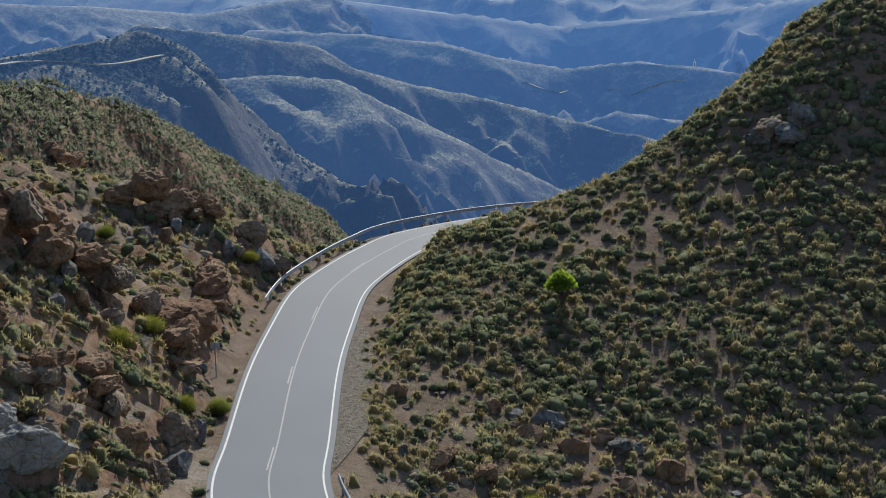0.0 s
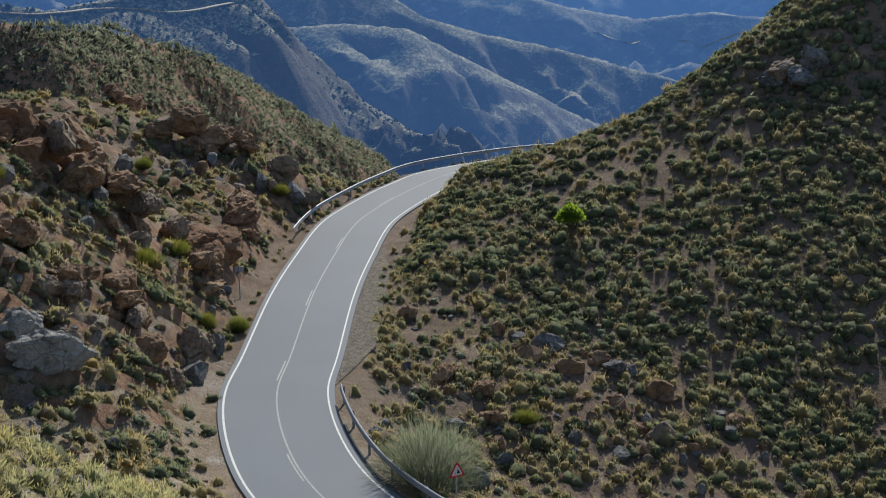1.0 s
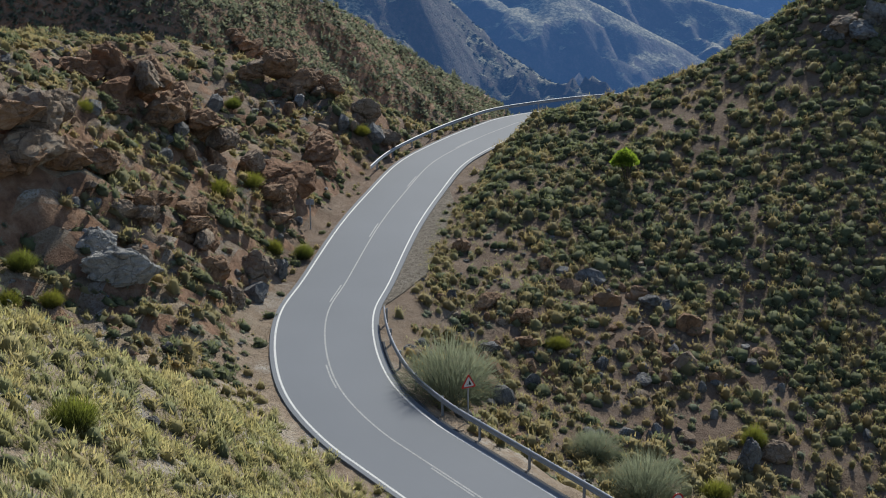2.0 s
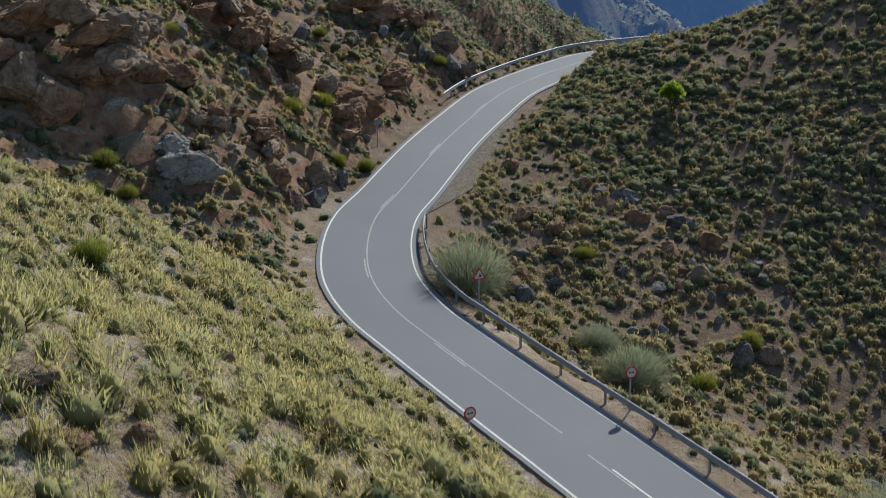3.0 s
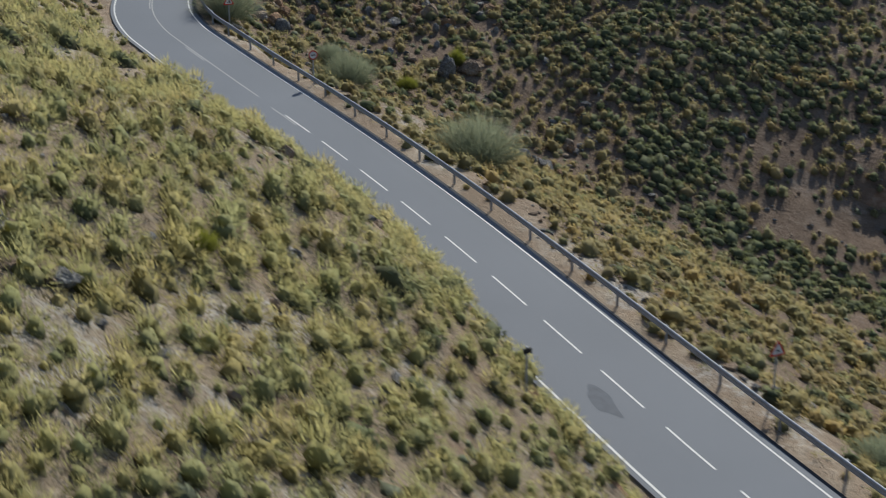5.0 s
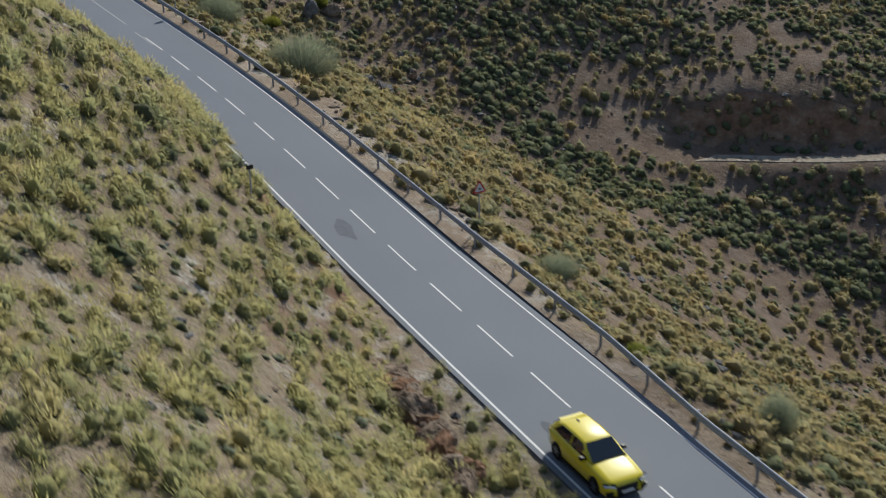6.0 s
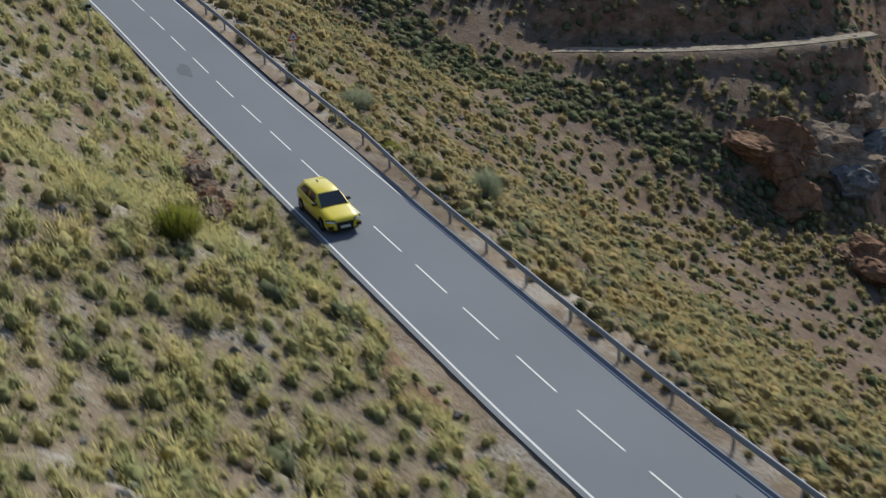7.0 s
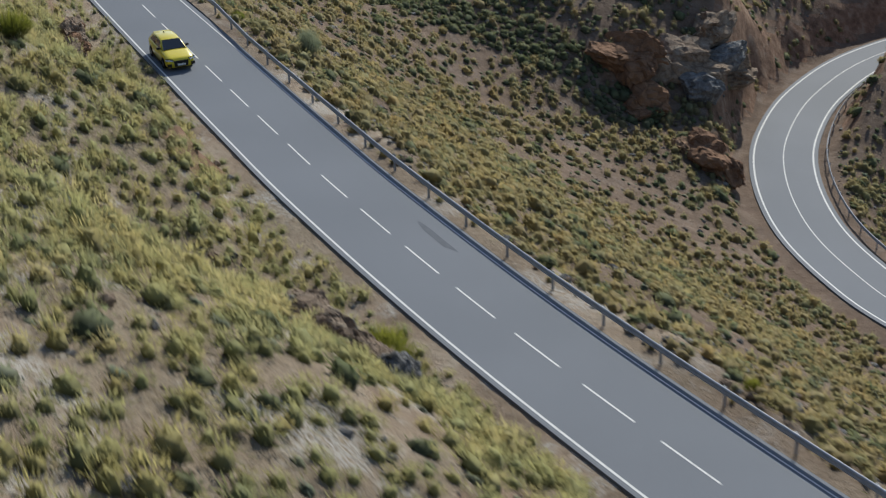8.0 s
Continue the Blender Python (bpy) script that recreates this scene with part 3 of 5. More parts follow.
SIGN_RED = plain("red_sign_film", (0.52, 0.035, 0.03), 0.45, vary=0.12)
SIGN_WHITE = plain("faded_white_sign_film", (0.60, 0.61, 0.62), 0.45, vary=0.15)
SIGN_BLACK = plain("black_sign_film", (0.02, 0.02, 0.02), 0.5)
TAR = plain("dark_tar_patch", (0.112, 0.124, 0.148), 0.8, vary=0.2)
# Near-black colour that paints the crash barrier's shadow at the road edge.
BARRIER_SHADE = plain("painted_barrier_shade", (0.035, 0.04, 0.05), 0.85, vary=0.35, scale=2.0)
GRAVEL = rock_material("roadside_gravel", (0.15, 0.12, 0.09), (0.26, 0.22, 0.17), (0.34, 0.30, 0.25), 3.0)
ROAD_DUST = plain("pale_road", (0.42, 0.40, 0.37), 0.9, vary=0.15)
PALE_EARTH = rock_material("pale_trodden_earth", (0.26, 0.21, 0.16), (0.36, 0.30, 0.23), (0.44, 0.38, 0.30), 0.8)

OLD_PAINT = plain("faded_road_paint", (0.46, 0.465, 0.46), 0.75, vary=0.45, scale=6)

# ---- road markings ----
def centre_marks():
    """An unbroken line through the bends with dashes beside it now and then, and close dashes along the straight."""
    ribbon("centre_line", MAIN, 1, 147.5, -0.045, 0.045, 0.005, OLD_PAINT, road)
    for k in range(-4, 4):
        ribbon("centre_dash", MAIN, 105.9 + 14.65 * k, 109.4 + 14.65 * k, 0.13, 0.22, 0.005, OLD_PAINT, road, step=0.875)
    for k in range(-16, 30):
        s = 231.14 + 4.98 * k
        if s < S_END - 5:
            ribbon("centre_dash", MAIN, s, s + 3.35, -0.05, 0.05, 0.005, PAINT, road, step=0.8375)


centre_marks()
for x, y, long, wide, off in ((40.5, 4.5, 2.6, 0.9, 1.3), (55.5, -12.5, 1.6, 0.8, 1.6), (79, -38, 3.6, 0.5, -1.8)):
    s = S(x, y)
    t = np.linspace(0, 2 * math.pi, 28, endpoint=False)
    rim = [MAIN.at(s + long * 0.5 * math.cos(q) * (1 + 0.25 * math.sin(3 * q + x)), off + wide * 0.5 * math.sin(q) * (1 + 0.3 * math.cos(2 * q + y)), 0.004) for q in t]
    bm = bmesh.new()
    bm.faces.new([bm.verts.new(p) for p in rim])
    part("tar_patch", bm, TAR, road, "dark patch of tar")


# ---- crash barriers ----
BEAM = [(0.0, 0.53), (-0.05, 0.55), (-0.075, 0.59), (-0.075, 0.63), (-0.01, 0.675), (-0.01, 0.705), (-0.075, 0.75), (-0.075, 0.79), (-0.05, 0.83), (0.0, 0.85)]


def post_mesh():
    bm = bmesh.new()
    for w, d, x, y in ((0.012, 0.11, 0.0, 0.0), (0.06, 0.010, 0.025, 0.055), (0.06, 0.010, 0.025, -0.055)):
        r = bmesh.ops.create_cube(bm, size=1.0)
        for v in r["verts"]:
            v.co = (v.co.x * w + x, v.co.y * d + y, (v.co.z + 0.5) * 1.36 - 0.55)
    r = bmesh.ops.create_cube(bm, size=1.0)
    for v in r["verts"]:
        v.co = (v.co.x * 0.10, v.co.y * 0.09 + 0.02, v.co.z * 0.20 + 0.69)
    me = bpy.data.meshes.new("post")
    bm.to_mesh(me)
    bm.free()
    me.materials.append(STEEL)
    return me


POST = post_mesh()


def barrier(way, s0, s1, offset, side, label, every=4.0, sink=0.0):
    """A steel crash barrier: beams in lengths of 4 m, each on its post. offset(s) is its place across the road; side is +1 or -1, away from the road."""
    top = tagged(new("crash_barrier"), label, "crash barrier", group="crash barriers along the roads")
    s = s0
    while s < s1 - 0.1:
        e = min(s + every, s1)
        t = np.arange(s - 0.12, e + 0.13, 0.5)
        rows = []
        for out, up in BEAM:
            rows.append(np.array([way.at(q, offset(q) + side * out * 1.0, up - sink) for q in t]))
        v = np.stack(rows, 1)
        thick = v.copy()
        for k, q in enumerate(t):
            shift = way.at(q, offset(q) + side * 0.012) - way.at(q, offset(q))
            thick[k] += shift
        n, m = v.shape[:2]
        verts = np.concatenate([v.reshape(-1, 3), thick.reshape(-1, 3)])
        i = np.arange(n * m).reshape(n, m)
        f = np.stack([i[:-1, :-1], i[1:, :-1], i[1:, 1:], i[:-1, 1:]], -1).reshape(-1, 4)
        lip = np.stack([i[:-1, -1], i[1:, -1], i[1:, -1] + n * m, i[:-1, -1] + n * m], -1)
        mesh_object("beam", verts, np.concatenate([f, f[:, ::-1] + n * m, lip]), STEEL, top, smooth=True)
        p = way.at(s + 0.3, offset(s) + side * 0.12, -sink)
        q = way.at(s + 1.3, offset(s) + side * 0.12)
        ob = new("post", POST)
        ob.parent = top
        ob.matrix_basis = Matrix.Translation(p) @ Matrix.Rotation(math.atan2(q[1] - p[1], q[0] - p[0]) + (math.pi if side > 0 else 0), 4, "Z")
        s = e
    return top


barrier(MAIN, S(-7.0, 62), S_END - 50, lambda s: float(np.interp(s, (S(-7, 62), S(-4, 53), KINK - 30, KINK, KINK + 8), (-3.5, -3.7, -3.8, -4.15, -3.75))), -1,
        "galvanised steel crash barrier along the outer road edge")
barrier(MAIN, 6, S(-9.05, 98), lambda s: 4.0, 1, "galvanised steel crash barrier round the upper bend")
barrier(LOW, 20, float(LOW.s[-1]) - 12, lambda s: -4.5, -1, "galvanised steel crash barrier inside the lower bend")


# ---- road signs ----
def disc(bm, rim, y, thick):
    """A flat plate with the given outline (x, z), its face at y."""
    front = [bm.verts.new((x, y, z)) for x, z in rim]
    back = [bm.verts.new((x, y + thick, z)) for x, z in rim]
    bm.faces.new(front)
    bm.faces.new(back[::-1])
    for k in range(len(rim)):
        bm.faces.new((front[k - 1], front[k], back[k], back[k - 1]))


def outline(kind, size):
    if kind == "box":
        return [(-0.5 * size, -0.32 * size), (0.5 * size, -0.32 * size), (0.5 * size, 0.32 * size), (-0.5 * size, 0.32 * size)]
    if kind == "round":
        return [(0.5 * size * math.cos(t), 0.5 * size * math.sin(t)) for t in np.linspace(0, 2 * math.pi, 28, endpoint=False)]
    out = []
    for k in range(3):
        a = math.pi / 2 + k * 2 * math.pi / 3
        for da in (-0.09, 0.0, 0.09):
            r = size * 0.577 * (0.94 if da else 0.955)
            out.append((r * math.cos(a + da), r * math.sin(a + da)))
    return out


def road_sign(x, y, centre, kind, size, facing, symbol, label, back=None):
    """A sign on a post. centre: its height in the world; facing: the way its face looks, in degrees from east."""
    z = float(ground_height(np.array([x]), np.array([y]))[0])
    top = tagged(new("road_sign"), label, "road sign", group="road signs")
    top.matrix_basis = pose(x, y, z, 0, 0, facing + 90)
    h = centre - z
    bm = bmesh.new()
    r = bmesh.ops.create_cone(bm, segments=10, radius1=0.04, radius2=0.04, depth=h + size * 0.45 + 0.3, cap_ends=True)
    bmesh.ops.translate(bm, vec=(0, 0.06, (h + size * 0.45 - 0.3) / 2), verts=bm.verts)
    part("post", bm, STEEL, top)
    bm = bmesh.new()
    disc(bm, [(a, b + h) for a, b in outline(kind, size)], -0.004, 0.02)
    plate = part("plate", bm, back or SIGN_RED, top, "bare back of the plate" if back else "red-bordered plate")
    if back:
        return top
    bm = bmesh.new()
    disc(bm, [(a, b + h) for a, b in outline(kind, size * (0.76 if kind == "round" else 0.70))], -0.010, 0.006)
    part("panel", bm, SIGN_WHITE, plate, "faded white panel")
    for rim in symbol:
        bm = bmesh.new()
        disc(bm, [(a * size, b * size + h) for a, b in rim], -0.014, 0.004)
        part("symbol", bm, SIGN_BLACK, plate, "black symbol")
    return top


WEDGE = [[(0.00, -0.12), (0.20, -0.12), (0.05, 0.16), (0.01, 0.10), (0.03, 0.02), (-0.02, -0.04)], [(-0.13, -0.12), (-0.06, -0.12), (-0.07, -0.06), (-0.12, -0.07)]]
CARS = [[(-0.24, -0.06), (-0.03, -0.06), (-0.03, 0.02), (-0.09, 0.08), (-0.18, 0.08), (-0.24, 0.02)], [(0.03, -0.06), (0.24, -0.06), (0.24, 0.02), (0.18, 0.08), (0.09, 0.08), (0.03, 0.02)]]
ARROW = [[(-0.16, -0.08), (0.14, -0.08), (0.05, 0.02), (0.16, 0.06), (-0.02, 0.06), (-0.08, -0.02)]]
road_sign(3.9, 49.6, 5.7, "triangle", 0.80, -52, WEDGE, "triangular red and white warning sign beside the crash barrier")
road_sign(14.7, 37.9, 5.4, "round", 0.62, -50, CARS, "round red-bordered no-overtaking sign behind the crash barrier")
road_sign(46.35, 6.3, 3.15, "triangle", 0.80, -50, ARROW, "triangular red and white warning sign on the grassy verge")
road_sign(8.8, 30.8, 5.45, "round", 0.62, -45, CARS, "round red-bordered sign on the grassy bank")
road_sign(38.2, -5.7, 8.0, "box", 0.34, -50, [], "small black marker plate on a thin post", back=SIGN_BLACK)
road_sign(-13.5, 81.4, 7.3, "box", 0.6, 95, [], "small grey sign seen from behind at the foot of the cutting", back=STEEL)


# ---- the car ----
def loft(rings, closed_ends=True):
    """A skin over rings of points, mirrored to the other side."""
    bm = bmesh.new()
    rows = []
    for ring in rings:
        right = [bm.verts.new(p) for p in ring]
        left = [bm.verts.new((p[0], -p[1], p[2])) for p in ring[::-1] if abs(p[1]) > 1e-6]
        rows.append(right + left)
    for a, b in zip(rows, rows[1:]):
        n = len(a)
        for k in range(n):
            bm.faces.new((a[k], a[(k + 1) % n], b[(k + 1) % n], b[k]))
    if closed_ends:
        bm.faces.new(rows[0])
        bm.faces.new(rows[-1][::-1])
    return bm


def slab(corners, thick):
    """A thin plate over corners in order, pushed out along its own normal."""
    bm = bmesh.new()
    c = [Vector(p) for p in corners]
    n = (c[1] - c[0]).cross(c[2] - c[0]).normalized() * thick
    a, b = [bm.verts.new(p) for p in c], [bm.verts.new(p + n) for p in c]
    bm.faces.new(a[::-1])
    bm.faces.new(b)
    for k in range(len(c)):
        bm.faces.new((a[k - 1], a[k], b[k], b[k - 1]))
    return bm


def block(x0, x1, y0, y1, z0, z1, bevel=0.0):
    bm = bmesh.new()
    r = bmesh.ops.create_cube(bm, size=1.0)
    for v in r["verts"]:
        v.co = ((x0 + x1) / 2 + v.co.x * (x1 - x0), (y0 + y1) / 2 + v.co.y * (y1 - y0), (z0 + z1) / 2 + v.co.z * (z1 - z0))
    if bevel:
        bmesh.ops.bevel(bm, geom=bm.edges[:], offset=bevel, segments=2, affect="EDGES")
    return bm


def build_car(place):
    """A compact hatchback, nose along +x, wheels on z = 0."""
    car = tagged(new("car"), "bright yellow five-door hatchback car on the asphalt", "car")
    # length x, half width, sill, shoulder height, hood or belt height
    stations = [(2.22, 0.68, 0.26, 0.60, 0.69), (2.15, 0.82, 0.21, 0.66, 0.76), (1.95, 0.895, 0.19, 0.71, 0.82), (1.50, 0.915, 0.18, 0.77, 0.90), (1.05, 0.92, 0.18, 0.80, 0.95),
                (0.78, 0.92, 0.18, 0.84, 0.985), (0.0, 0.92, 0.18, 0.86, 0.99), (-0.9, 0.92, 0.18, 0.88, 1.00), (-1.5, 0.915, 0.19, 0.90, 1.01), (-1.95, 0.87, 0.24, 0.90, 1.02),
                (-2.14, 0.78, 0.32, 0.86, 0.98), (-2.2, 0.66, 0.42, 0.78, 0.86)]
    rings = []
    for x, w, lo, mid, hi in stations:
        rings.append([(x, 0.0, lo), (x, w * 0.9, lo), (x, w * 0.98, lo + 0.12), (x, w, (lo + mid) / 2 + 0.05), (x, w * 0.985, mid), (x, w * 0.90, hi - 0.015), (x, w * 0.62, hi + 0.012), (x, 0.0, hi + 0.03)])
    body = part("body", loft(rings), CAR_PAINT, car, smooth=True)
    # cabin
    cab = [(0.95, 0.76, 0.98, 0.95, 0.955), (0.42, 0.72, 0.96, 1.22, 1.26), (0.10, 0.62, 0.96, 1.38, 1.425), (-0.6, 0.62, 0.96, 1.42, 1.47), (-1.35, 0.61, 0.96, 1.39, 1.445), (-1.72, 0.62, 0.97, 1.34, 1.385), (-2.05, 0.74, 0.97, 1.02, 1.05)]
    rings = []
    for x, w, lo, sh, hi in cab:
        base = 0.80 if -1.8 < x < 0.6 else 0.77
        rings.append([(x, 0.0, lo - 0.04), (x, base, lo), (x, base * 0.985, lo + 0.03), (x, w, sh), (x, w * 0.82, hi - 0.01), (x, 0.0, hi)])
    part("cabin", loft(rings), CAR_PAINT, car, smooth=True)
    # glass
    part("windscreen", slab([(0.93, -0.70, 0.995), (0.93, 0.70, 0.995), (0.16, 0.56, 1.40), (0.16, -0.56, 1.40)], 0.03), GLASS, car)
    part("rear_window", slab([(-2.02, 0.62, 1.09), (-2.02, -0.62, 1.09), (-1.76, -0.52, 1.36), (-1.76, 0.52, 1.36)], 0.03), GLASS, car)
    for side in (1, -1):
        for name, pts in (("front_side_window", [(0.62, 1.00), (-0.52, 1.00), (-0.52, 1.385), (0.10, 1.365)]), ("rear_side_window", [(-0.60, 1.00), (-1.72, 1.06), (-1.40, 1.36), (-0.60, 1.385)])):
            quad = [(x, side * (0.805 - 0.175 * (z - 0.98) / 0.42), z) for x, z in pts]
            part(name, slab(quad if side < 0 else quad[::-1], 0.015), GLASS, car)
        mirror = part("wing_mirror", block(0.42, 0.60, side * 0.93 - 0.11, side * 0.93 + 0.11, 0.97, 1.11, 0.03), BLACK_TRIM, car)
        part("headlight", slab([(2.17, side * 0.48, 0.735), (1.93, side * 0.915, 0.745), (2.03, side * 0.925, 0.62), (2.25, side * 0.50, 0.60)][:: -side], 0.07), BLACK_TRIM, car, "dark headlight housing")
        part("headlamp_strip", slab([(2.235, side * 0.52, 0.70), (2.02, side * 0.92, 0.72), (2.045, side * 0.935, 0.665), (2.265, side * 0.54, 0.64)][:: -side], 0.05), LAMP, car, "bright headlamp glass")
        part("tail_lamp", slab([(-2.16, side * 0.42, 0.93), (-2.02, side * 0.80, 0.93), (-2.04, side * 0.82, 0.80), (-2.18, side * 0.44, 0.80)][:: side], 0.03), RED_LAMP, car)
        part("air_intake", slab([(2.25, side * 0.60, 0.50), (2.13, side * 0.88, 0.48), (2.13, side * 0.86, 0.30), (2.25, side * 0.62, 0.28)][:: -side], 0.06), BLACK_TRIM, car)
        part("sill", block(-0.95, 0.95, side * 0.90 - 0.035, side * 0.90 + 0.035, 0.14, 0.26, 0.015), BLACK_TRIM, car)
        for x in (-0.35, -1.15):
            part("door_handle", block(x - 0.10, x + 0.10, side * 0.925 - 0.02, side * 0.925 + 0.02, 0.83, 0.87, 0.008), CAR_PAINT, car)
    part("grille", slab([(2.235, 0.48, 0.655), (2.235, -0.48, 0.655), (2.265, -0.42, 0.28), (2.265, 0.42, 0.28)][::-1], 0.05), BLACK_TRIM, car)
    part("front_splitter", block(2.05, 2.24, -0.70, 0.70, 0.17, 0.23, 0.02), BLACK_TRIM, car)
    part("number_plate", block(2.285, 2.305, -0.26, 0.26, 0.36, 0.47, 0.004), WHITE_PLATE, car, "plain white number plate")
    part("roof_aerial", block(-1.35, -1.20, -0.03, 0.03, 1.43, 1.50, 0.012), BLACK_TRIM, car)
    part("spoiler", block(-1.86, -1.66, -0.52, 0.52, 1.36, 1.39, 0.012), CAR_PAINT, car)
    # wheels
    for x in (1.36, -1.30):
        for side in (1, -1):
            bm = bmesh.new()
            bmesh.ops.create_cone(bm, segments=28, radius1=0.37, radius2=0.37, depth=0.03, cap_ends=True)
            bmesh.ops.rotate(bm, cent=(0, 0, 0), matrix=Matrix.Rotation(math.pi / 2, 3, "X"), verts=bm.verts)
            bmesh.ops.translate(bm, vec=(x, side * 0.905, 0.345), verts=bm.verts)
            part("wheel_arch", bm, BLACK_TRIM, car)
            bm = bmesh.new()
            prof = [(0.20, -0.10), (0.30, -0.11), (0.325, -0.08), (0.325, 0.08), (0.30, 0.11), (0.20, 0.10)]
            rows = []
            for k in range(32):
                a = 2 * math.pi * k / 32
                rows.append([bm.verts.new((x + r * math.cos(a), side * 0.84 + w, 0.325 + r * math.sin(a))) for r, w in prof])
            for k in range(32):
                p, q = rows[k - 1], rows[k]
                for j in range(len(prof)):
                    bm.faces.new((p[j - 1], p[j], q[j], q[j - 1]))
            wheel = part("tyre", bm, RUBBER, car, smooth=True)
            bm = bmesh.new()
            for k in range(5):
                a = 2 * math.pi * k / 5 + 0.3
                r = bmesh.ops.create_cube(bm, size=1.0)
                for v in r["verts"]:
                    lx, lz = 0.11 + v.co.x * 0.20, v.co.z * 0.07
                    v.co = (x + lx * math.cos(a) - lz * math.sin(a), side * 0.93 + v.co.y * 0.025, 0.325 + lx * math.sin(a) + lz * math.cos(a))
            part("rim", bm, ALLOY, wheel)
    car.matrix_basis = place
    return car


CAR_AT = S(57.2, -14.9)
cx, cy, cz = MAIN.at(CAR_AT, 1.62)
ax, ay, az = MAIN.at(CAR_AT + 2.0, 1.62)
bx, by, bz = MAIN.at(CAR_AT - 2.0, 1.62)
build_car(Matrix.Translation((cx, cy, cz + 0.004)) @ Euler((0, -math.atan2(az - bz, math.hypot(ax - bx, ay - by)), math.atan2(ay - by, ax - bx))).to_matrix().to_4x4() @ Matrix.Scale(1.04, 4))

# ---- plants: blade and leaf templates ----
RNG = np.random.default_rng(7)


def dome(v, f, h, n, wide, high, sides=7, jitter=0.10, tone=(0.05, 0.3, 0.55, 0.65)):
    """The close-packed heart of a plant: a low uneven dome, with shade painted in towards its base."""
    first = len(v)
    for (r, z), t in zip(((1.0, 0.0), (0.95, 0.45), (0.58, 0.86)), tone):
        turn = RNG.uniform(0, 1)
        for k in range(sides):
            a = 2 * math.pi * (k + turn) / sides
            s = wide * r * (1 + RNG.normal(0, jitter))
            v.append(np.array([s * math.cos(a), s * math.sin(a), high * z * (1 + RNG.normal(0, jitter))]))
            n.append(np.array([math.cos(a) * r, math.sin(a) * r, 0.15 + z]))
            h.append(t)
    v.append(np.array([0, 0, high]))
    n.append(np.array([0, 0, 1.0]))
    h.append(tone[3])
    for q in range(2):
        for k in range(sides):
            a, b = first + q * sides + k, first + q * sides + (k + 1) % sides
            f += [(a, b, b + sides), (a, b + sides, a + sides)]
    for k in range(sides):
        f.append((first + 2 * sides + k, first + 2 * sides + (k + 1) % sides, first + 3 * sides))


def finished(v, f, h, n):
    n = np.array(n)
    return np.array(v), np.array(f), np.array(h), n / np.linalg.norm(n, axis=1)[:, None]


def facing(limit=0.0):
    """A random direction over the ground."""
    a, up = RNG.uniform(0, 2 * math.pi), RNG.uniform(limit, 1.0)
    r = math.sqrt(1 - up * up)
    return np.array([r * math.cos(a), r * math.sin(a), up])


def tussock_template(blades, thick=1.0, sides=6, wild=0.28, high=0.5, long=0.20, heart=0.20):
    """A grass tussock: a rounded, feathery cushion of fine blades, with shade painted dark at its foot and
    straw-coloured at its crown; about 1 m wide and 0.7 m high.
    """
    v, f, h, n = [], [], [], []
    if sides:
        dome(v, f, h, n, heart, high * min(0.8, 3.0 * heart), sides, 0.15, (0.0, 0.2, 0.42, 0.52))
        n[:] = [q * 0.4 + np.array([0, 0, 0.7]) for q in n]
    for _ in range(blades):
        u = facing(0.0)
        deep = RNG.uniform(0.4, 1.0) ** 0.5
        start = deep * np.array([0.35 * u[0], 0.35 * u[1], (high - 0.06) * u[2]]) + np.array([0, 0, 0.01])
        d = u * np.array([0.8, 0.8, 1.0]) + RNG.normal(0, wild, 3) + np.array([0, 0, 0.45])
        d /= np.linalg.norm(d)
        tip = start + d * long * RNG.uniform(0.6, 1.35)
        side = np.cross(d, RNG.normal(0, 1, 3))
        side *= RNG.uniform(0.010, 0.017) * thick / (np.linalg.norm(side) + 1e-6)
        k = len(v)
        v += [start - side, start + side, tip]
        f.append((k, k + 1, k + 2))
        # Tone follows height: painted shade low down, straw colour at the tips.
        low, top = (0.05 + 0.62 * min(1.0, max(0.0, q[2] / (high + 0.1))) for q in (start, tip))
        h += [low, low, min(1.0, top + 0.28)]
        n += [u * 0.6 + np.array([0, 0, 0.55])] * 3
    return finished(v, f, h, n)


def leafy_template(leaves, size=0.13, flat=0.75, upright=0.3, sides=6, core=0.36):
    """A rounded leafy bush: an uneven heart of several lobes with small leaves over it; about 1 m wide."""
    v, f, h, n = [], [], [], []
    if sides:
        dome(v, f, h, n, core, core * 1.35 * flat, sides, 0.16, (0.0, 0.12, 0.3, 0.4))
    lobes = [facing(0.05) * RNG.uniform(0.12, 0.26) for _ in range(5)]
    for k in range(leaves):
        u = facing(0.0)
        c = lobes[k % 5] + u * RNG.uniform(0.20, 0.28)
        c[2] = max(0.03, c[2] * flat * 1.35)
        d = u + RNG.normal(0, 0.55, 3) + np.array([0, 0, upright])
        d /= np.linalg.norm(d)
        s = np.cross(d, RNG.normal(0, 1, 3))
        s /= np.linalg.norm(s) + 1e-6
        long = size * RNG.uniform(0.7, 1.4)
        q = len(v)
        v += [c - d * long * 0.6 - s * long * 0.30, c - d * long * 0.6 + s * long * 0.30, c + d * long * 0.7]
        f.append((q, q + 1, q + 2))
        # Low leaves go dark and high ones pale, painting shade and light by height.
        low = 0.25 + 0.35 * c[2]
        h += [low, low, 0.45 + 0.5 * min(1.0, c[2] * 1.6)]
        n += [c * 1.0 + u * 0.4 + np.array([0, 0, 0.45])] * 3
    return finished(v, f, h, n)


